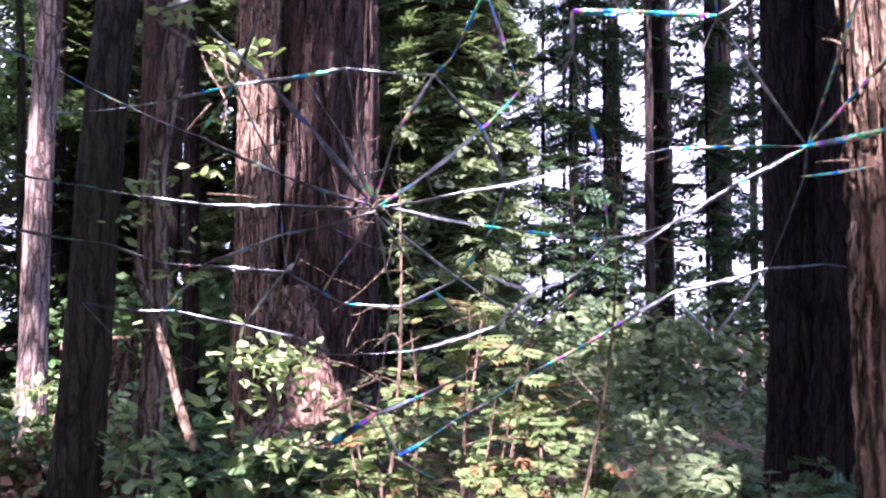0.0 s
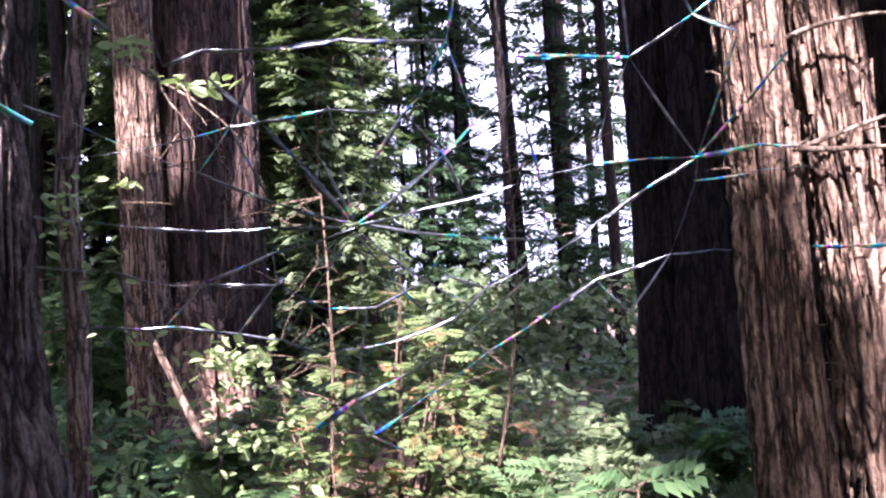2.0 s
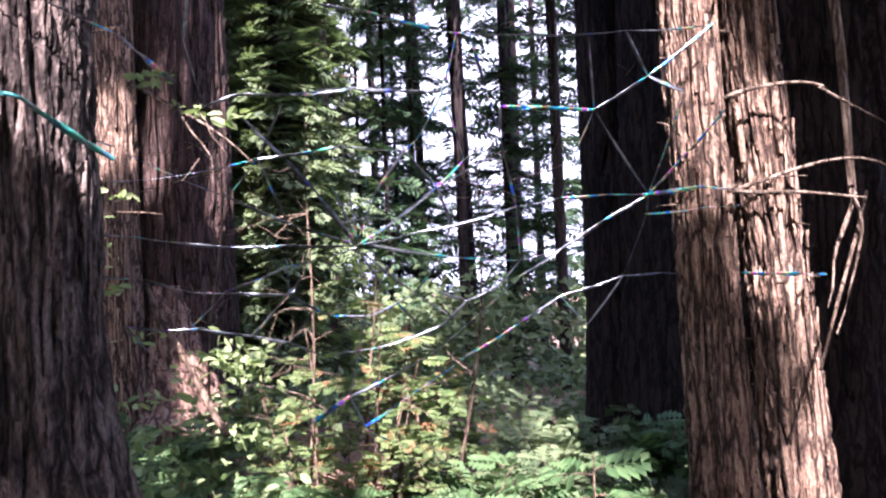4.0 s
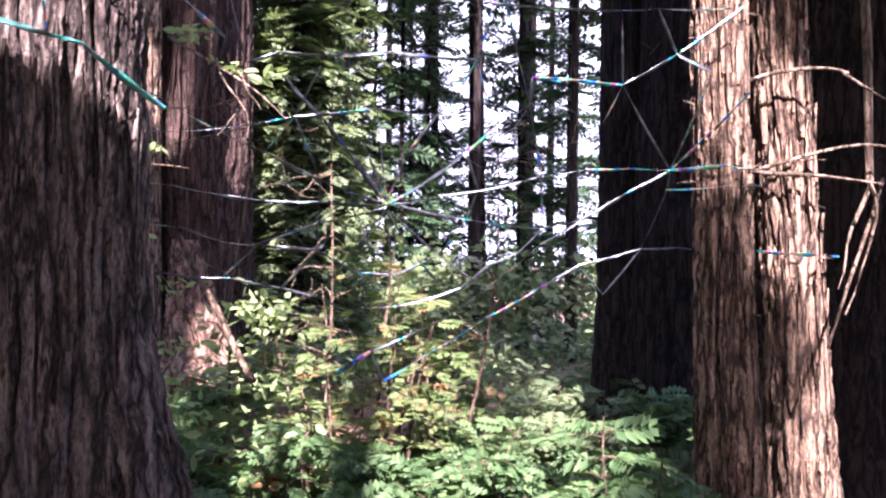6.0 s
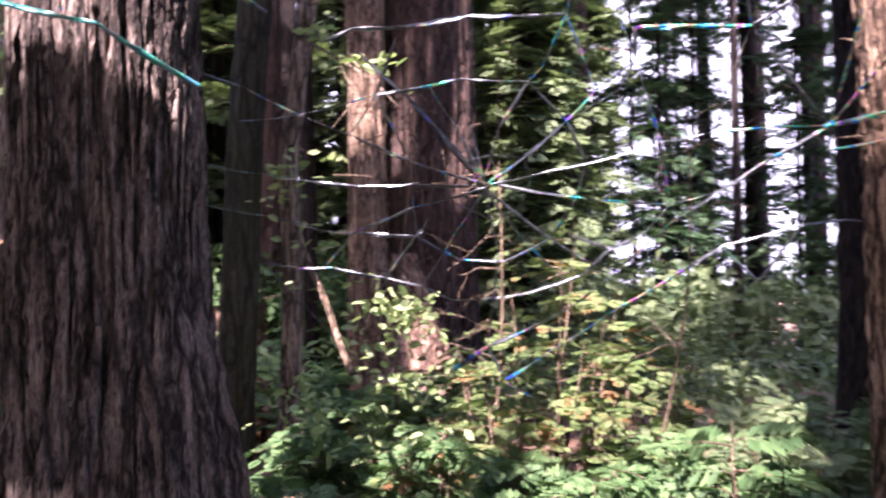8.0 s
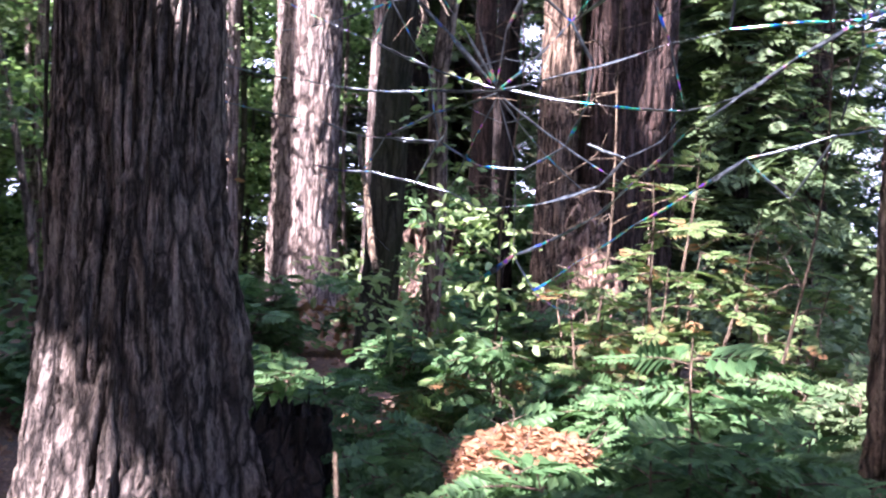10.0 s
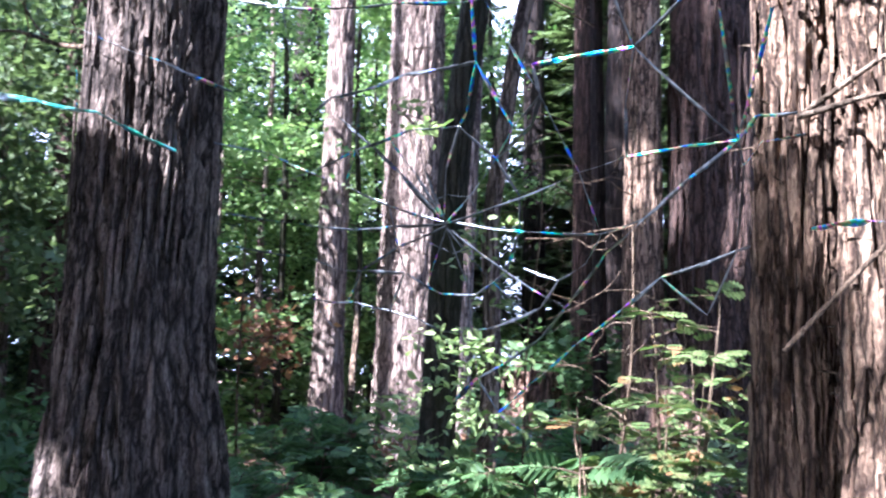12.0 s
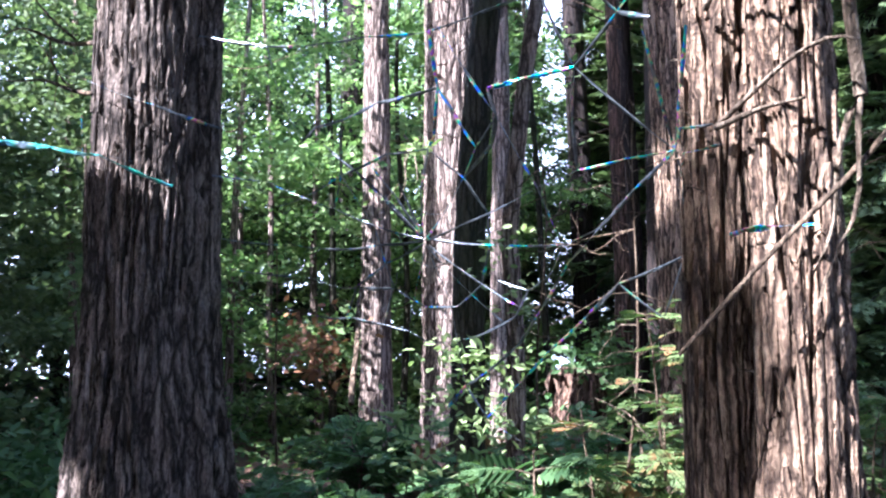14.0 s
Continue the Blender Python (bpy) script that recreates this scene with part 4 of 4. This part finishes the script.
# spokes from the middle
ribbon([(-0.33, 2.00), (-0.05, 2.05), (0.44, 2.16), (0.67, 2.20)], 0.0094)
ribbon([(0.67, 2.20), (0.91, 2.21), H2, (1.32, 3.09, 2.22), (1.47, 3.08, 2.20)], 0.0109, R)
ribbon([(-0.33, 2.00), (-0.15, 2.11), (0.05, 2.26), (0.28, 2.38), (0.35, 2.49)])
ribbon([(-0.35, 2.03), (-0.51, 2.25), (-0.63, 2.39), (-0.80, 2.56)])
ribbon([(-0.33, 2.02), (-0.42, 2.24), (-0.52, 2.42)], 0.0078)
ribbon([(-0.33, 2.02), (-0.36, 2.26), (-0.38, 2.44)], 0.0070)
ribbon([(-0.33, 2.02), (-0.24, 2.24), (-0.10, 2.42)], 0.0078)
ribbon([(-0.34, 2.01), (-0.64, 2.11), (-0.89, 2.23), (-1.10, 2.32), (-1.30, 2.74, 2.43), (-1.36, 1.86, 2.47)], 0.0094)
ribbon([(-0.33, 2.00), (-0.65, 2.01), (-0.90, 2.01)], 0.0086)
ribbon([(-0.90, 2.01), (-1.14, 2.04), (-1.30, 2.07), (-1.42, 2.52, 2.09)], 0.0086)
ribbon([(-0.33, 1.99), (-0.66, 1.91), (-0.94, 1.81), (-1.11, 1.65)], 0.0086)
ribbon([(-0.33, 1.98), (-0.48, 1.80), (-0.67, 1.55)], 0.0062)
ribbon([(-0.33, 1.98), (-0.30, 1.70), (-0.40, 1.25), (-0.33, 1.08)], 0.0062)
ribbon([(-0.33, 1.98), (-0.17, 1.74), (-0.01, 1.57)], 0.0078)
ribbon([(-0.31, 1.97), (-0.06, 1.76), (0.20, 1.59)], 0.0070)
ribbon([(-0.31, 2.01), (0.07, 1.94), (0.47, 1.90), (0.68, 1.95)], 0.0078)
# rounds
ribbon([(-0.43, 2.10), (-0.27, 2.13), (-0.15, 2.11), (-0.12, 2.02), (-0.19, 1.89), (-0.33, 1.86), (-0.48, 1.93), (-0.50, 2.06)], 0.0047)
ribbon([(-0.75, 2.39), (-0.38, 2.44), (-0.10, 2.42), (0.05, 2.26), (0.12, 2.09), (0.07, 1.94), (-0.06, 1.76), (-0.27, 1.66)], 0.0078)
ribbon([(-0.27, 1.66), (-0.48, 1.67), (-0.66, 1.78), (-0.66, 1.91), (-0.65, 2.01), (-0.64, 2.11), (-0.75, 2.39)], 0.0070)
ribbon([(-0.34, 0.97 + 0.1), (-0.16, 0.96)], 0.0125)
ribbon([(-0.33, 1.08), (-0.10, 1.23), (0.20, 1.42)], 0.0109, R)
ribbon([(0.20, 1.42), (0.48, 1.58), (0.69, 1.71), (1.03, 1.80)], 0.0094)
ribbon([(1.03, 1.80), (1.19, 3.36, 1.81), (1.40, 3.46, 1.80)], 0.0109)
ribbon([(-0.60, 1.12), (-0.40, 1.25)], 0.0156, R)
ribbon([(-0.40, 1.25), (-0.25, 1.31), (0.04, 1.46), (0.20, 1.59), (0.47, 1.82), (0.68, 1.95), (0.91, 2.09)], 0.0101)
ribbon([(-1.46, 2.56, 1.93), (-1.28, 1.88), (-1.08, 1.81), (-0.92, 1.80), (-0.67, 1.78)], 0.0101)
ribbon([(-0.67, 1.78), (-0.63, 1.81), (-0.60, 1.86)], 0.0156)
ribbon([(-1.40, 1.67), (-1.22, 1.64), (-1.08, 1.64), (-0.84, 1.59), (-0.67, 1.55)], 0.0086)
ribbon([(-0.67, 1.55), (-0.54, 1.48), (-0.23, 1.50), (0.07, 1.59), (0.20, 1.71)], 0.0086)
ribbon([(-0.67, 1.78), (-0.84, 1.59)], 0.0070)
ribbon([(0.04, 1.77), (0.20, 1.71), (0.36, 1.78), (0.47, 1.90)], 0.0078)
ribbon([(-0.95, 2.60), (-0.81, 2.65), (-0.59, 2.65)], 0.0101)
ribbon([(-0.59, 2.65), (-0.32, 2.68), (-0.13, 2.67), (0.08, 2.67)], 0.0125)
ribbon([(-1.37, 2.30), (-1.10, 2.32), (-0.75, 2.39)], 0.0109)
ribbon([(-0.75, 2.39), (-0.38, 2.44)], 0.0109)
ribbon([(-0.89, 2.23), (-0.75, 2.39), (-0.63, 2.61)], 0.0094)
ribbon([(-0.10, 2.42), (-0.04, 2.47), (0.08, 2.67), (0.14, 2.91)], 0.0094, R)
ribbon([(0.05, 2.26), (0.18, 2.38), (0.08, 2.67)], 0.0101, R)
ribbon([(0.18, 2.38), (0.35, 2.49), (0.35, 2.61)], 0.0086)
ribbon([(0.35, 2.61), (0.55, 2.61), (0.81, 2.60)], 0.0109, R)
ribbon([(0.44, 2.16), (0.35, 2.49), (0.20, 2.91)], 0.0094)
ribbon([(0.47, 1.90), (0.44, 2.16)], 0.0078)
ribbon([(0.67, 2.20), (0.72, 2.40), (0.81, 2.60)], 0.0078)
ribbon([(-0.95, 3.10), (-0.56, 3.02), (-0.25, 2.98), (0.11, 2.91)], 0.0109)
ribbon([(0.11, 2.91), (0.44, 2.91), (0.76, 2.92), (0.94, 2.94), (1.35, 3.05, 2.98)], 0.0086)
ribbon([(-0.95, 2.60), (-1.0, 2.85), (-0.95, 3.10)], 0.0094)
ribbon([(-0.95, 3.10), (-1.25, 2.35, 3.2), (-1.45, 1.95, 3.25)], 0.0094)
# the second knot, beside the twin trunk
ribbon([H2, (1.22, 3.02, 2.63)], 0.0086, R)
ribbon([H2, (1.42, 3.02, 2.57)], 0.0160, R, True)
ribbon([H2, (0.81, 2.60)], 0.0086)
ribbon([(0.81, 2.60), (1.07, 2.75)], 0.0086)
ribbon([(1.07, 2.75), (1.38, 3.03, 2.98)], 0.0133, R)
ribbon([(1.07, 2.75), (1.24, 3.05, 2.67)], 0.0109)
ribbon([(0.81, 2.60), (0.76, 2.91)], 0.0078)
ribbon([(1.07, 2.75), (0.94, 2.94)], 0.0086)
ribbon([H2, (0.91, 2.09)], 0.0094, R)
ribbon([H2, (1.13, 2.11), (1.03, 1.80)], 0.0055)
ribbon([(1.12, 2.11), (1.34, 3.08, 2.12), (1.5, 3.08, 2.12)], 0.0094, R)
ribbon([(1.03, 1.80), (0.85, 1.55), (0.69, 1.71)], 0.0070)
ribbon([(-1.40, 1.67), (-1.25, 1.47), (-1.08, 1.24)], 0.0070)
# tape round the broad trunk
ribbon([(-3.3, 1.02, 2.96), (-2.5, 1.36, 2.76), (-1.75, 1.66, 2.57), (-1.33, 1.80, 2.46), (-1.14, 2.12, 2.30)], 0.0190, TAPE_TEAL_SHEEN, True)
ribbon([(1.50, 3.10, 1.80), (1.62, 2.995, 1.79), (1.74, 2.965, 1.785), (1.87, 3.0, 1.78)], 0.0160, R)
ribbon([(-1.9, 1.72, 3.05), (-1.52, 1.77, 2.911), (-1.08, 2.0, 2.70), (-0.96, 2.3, 2.60)], 0.0109)
ribbon([(-1.42, 1.74, 2.49), (-1.43, 1.73, 2.69)], 0.0094, R)


# ---------------------------------------------------------------- dead boughs and sticks
def dead_branch(lines, label, name="dead_branch", mat=DEADWOOD):
    root = np.array(lines[0][0][0])
    t = thing(name, tuple(root), label, "branch", "dead branches")
    for i, (pts, r0, r1) in enumerate(lines):
        part("limb" if i == 0 else "twig", tubes_mesh("limb", [(np.array(pts) - root, r0, r1)], mat, 7), t)
    return t


dead_branch([(bend((1.47, 3.10, 2.19), (2.12, 2.85, 2.26), -0.08, 0.008, 10, 1), 0.012, 0.004),
             (bend((1.47, 3.10, 2.19), (1.97, 2.8, 2.12), -0.03, 0.006, 8, 2), 0.013, 0.005)], "bleached bare dead branches curving from the twin trunk")
dead_branch([(bend((1.45, 3.10, 2.64), (1.82, 2.85, 2.64), -0.04, 0.008, 8, 3), 0.012, 0.006),
             (bend((1.80, 2.86, 2.64), (2.35, 2.95, 2.35), -0.03, 0.008, 8, 4), 0.007, 0.003)], "thin bare dead branch on the twin trunk")
dead_branch([(bend((1.95, 3.05, 3.6), (2.03, 3.02, 2.15), 0.0, 0.012, 12, 5), 0.028, 0.02),
             (bend((2.03, 3.02, 2.15), (1.86, 2.98, 1.62), 0.0, 0.012, 8, 6), 0.013, 0.004),
             (bend((2.03, 3.02, 2.15), (1.88, 2.95, 1.5), 0.0, 0.02, 8, 7), 0.010, 0.004)], "long drooping pale dead branch beside the twin trunk")
dead_branch([(bend((1.62, 2.62, 1.38), (2.16, 3.12, 2.17), 0.0, 0.004, 10, 8), 0.007, 0.010)], "bare slanting stick against the twin trunk", mat=TWIG)
dead_branch([(bend((-1.38, 3.45, 1.85), (-0.95, 3.1, 1.15), 0.0, 0.008, 8, 9), 0.014, 0.018)], "brown slanting stick behind the web", mat=TWIG)
dead_branch([(bend((-1.55, 3.9, 2.95), (-0.85, 3.5, 2.45), -0.05, 0.012, 9, 10), 0.010, 0.003),
             (bend((-1.25, 3.72, 2.80), (-1.05, 3.5, 2.35), 0.0, 0.012, 7, 11), 0.006, 0.002),
             (bend((-1.12, 3.55, 2.48), (-1.2, 3.5, 2.36), 0.0, 0.005, 4, 12), 0.004, 0.002),
             (bend((-1.12, 3.62, 2.72), (-0.98, 3.5, 2.5), 0.0, 0.006, 6, 13), 0.005, 0.002)], "pale forked dead twigs behind the web")

dead_branch([(bend((-1.85, 2.05, 3.31), (-4.3, 1.9, 4.05), 0.05, 0.03, 12, 21), 0.020, 0.006),
             (bend((-2.6, 2.0, 3.52), (-3.3, 1.7, 4.2), 0.0, 0.02, 8, 22), 0.009, 0.003),
             (bend((-3.1, 1.96, 3.66), (-3.7, 2.2, 3.3), 0.0, 0.02, 8, 23), 0.008, 0.003)], "bare grey dead bough reaching out from the broad trunk", mat=TWIG)
dead_branch([(bend((-1.85, 2.05, 2.99), (-4.2, 1.9, 3.65), 0.0, 0.02, 12, 24), 0.018, 0.005),
             (bend((-2.7, 2.0, 3.24), (-3.2, 1.8, 3.75), 0.0, 0.02, 8, 25), 0.008, 0.003)], "bare grey dead bough low on the broad trunk", mat=TWIG)


def bare_sapling(x, y, h, n, seed, label):
    """A dead young stem with thin bare twigs all round."""
    rr = np.random.RandomState(seed)
    t = thing("bare_sapling", floor(x, y, 0.02), label, "sapling", "bare saplings")
    stem = bend((0, 0, 0), (rr.normal(0, 0.12), rr.normal(0, 0.12), h), 0, 0.03, 16, seed)
    part("stem", tubes_mesh("stem", [(stem, 0.014, 0.004)], TWIG, 7), t)
    for k in range(n):
        foot = stem[rr.randint(5, 15)]
        a, ln = rr.uniform(0, 2 * np.pi), rr.uniform(0.3, 0.85)
        tip = foot + np.array((math.cos(a) * ln, math.sin(a) * ln, rr.uniform(-0.3, 0.35)))
        line = bend(foot, tip, -0.03, 0.02, 9, rr.randint(9999))
        twig = part("twig", tubes_mesh("twig", [(line, 0.006, 0.002)], DEADWOOD if k % 3 == 0 else TWIG, 5), t)
        for j in (4, 6):
            end = line[j] + rr.normal(0, 0.13, 3)
            part("side_twig", tubes_mesh("side_twig", [(bend(line[j], end, 0, 0.008, 5, rr.randint(9999)), 0.003, 0.0015)], TWIG, 4), twig)


bare_sapling(-0.75, 5.0, 3.1, 16, 811, "dead bare sapling with thin brown twigs behind the web")
bare_sapling(0.25, 5.6, 2.9, 14, 812, "dead bare sapling with thin brown twigs behind the web")
bare_sapling(-1.5, 4.9, 3.0, 12, 813, "dead bare sapling with thin brown twigs behind the web")
bare_sapling(-4.2, 4.4, 2.6, 12, 814, "dead bare sapling with thin brown twigs at the thicket's edge")
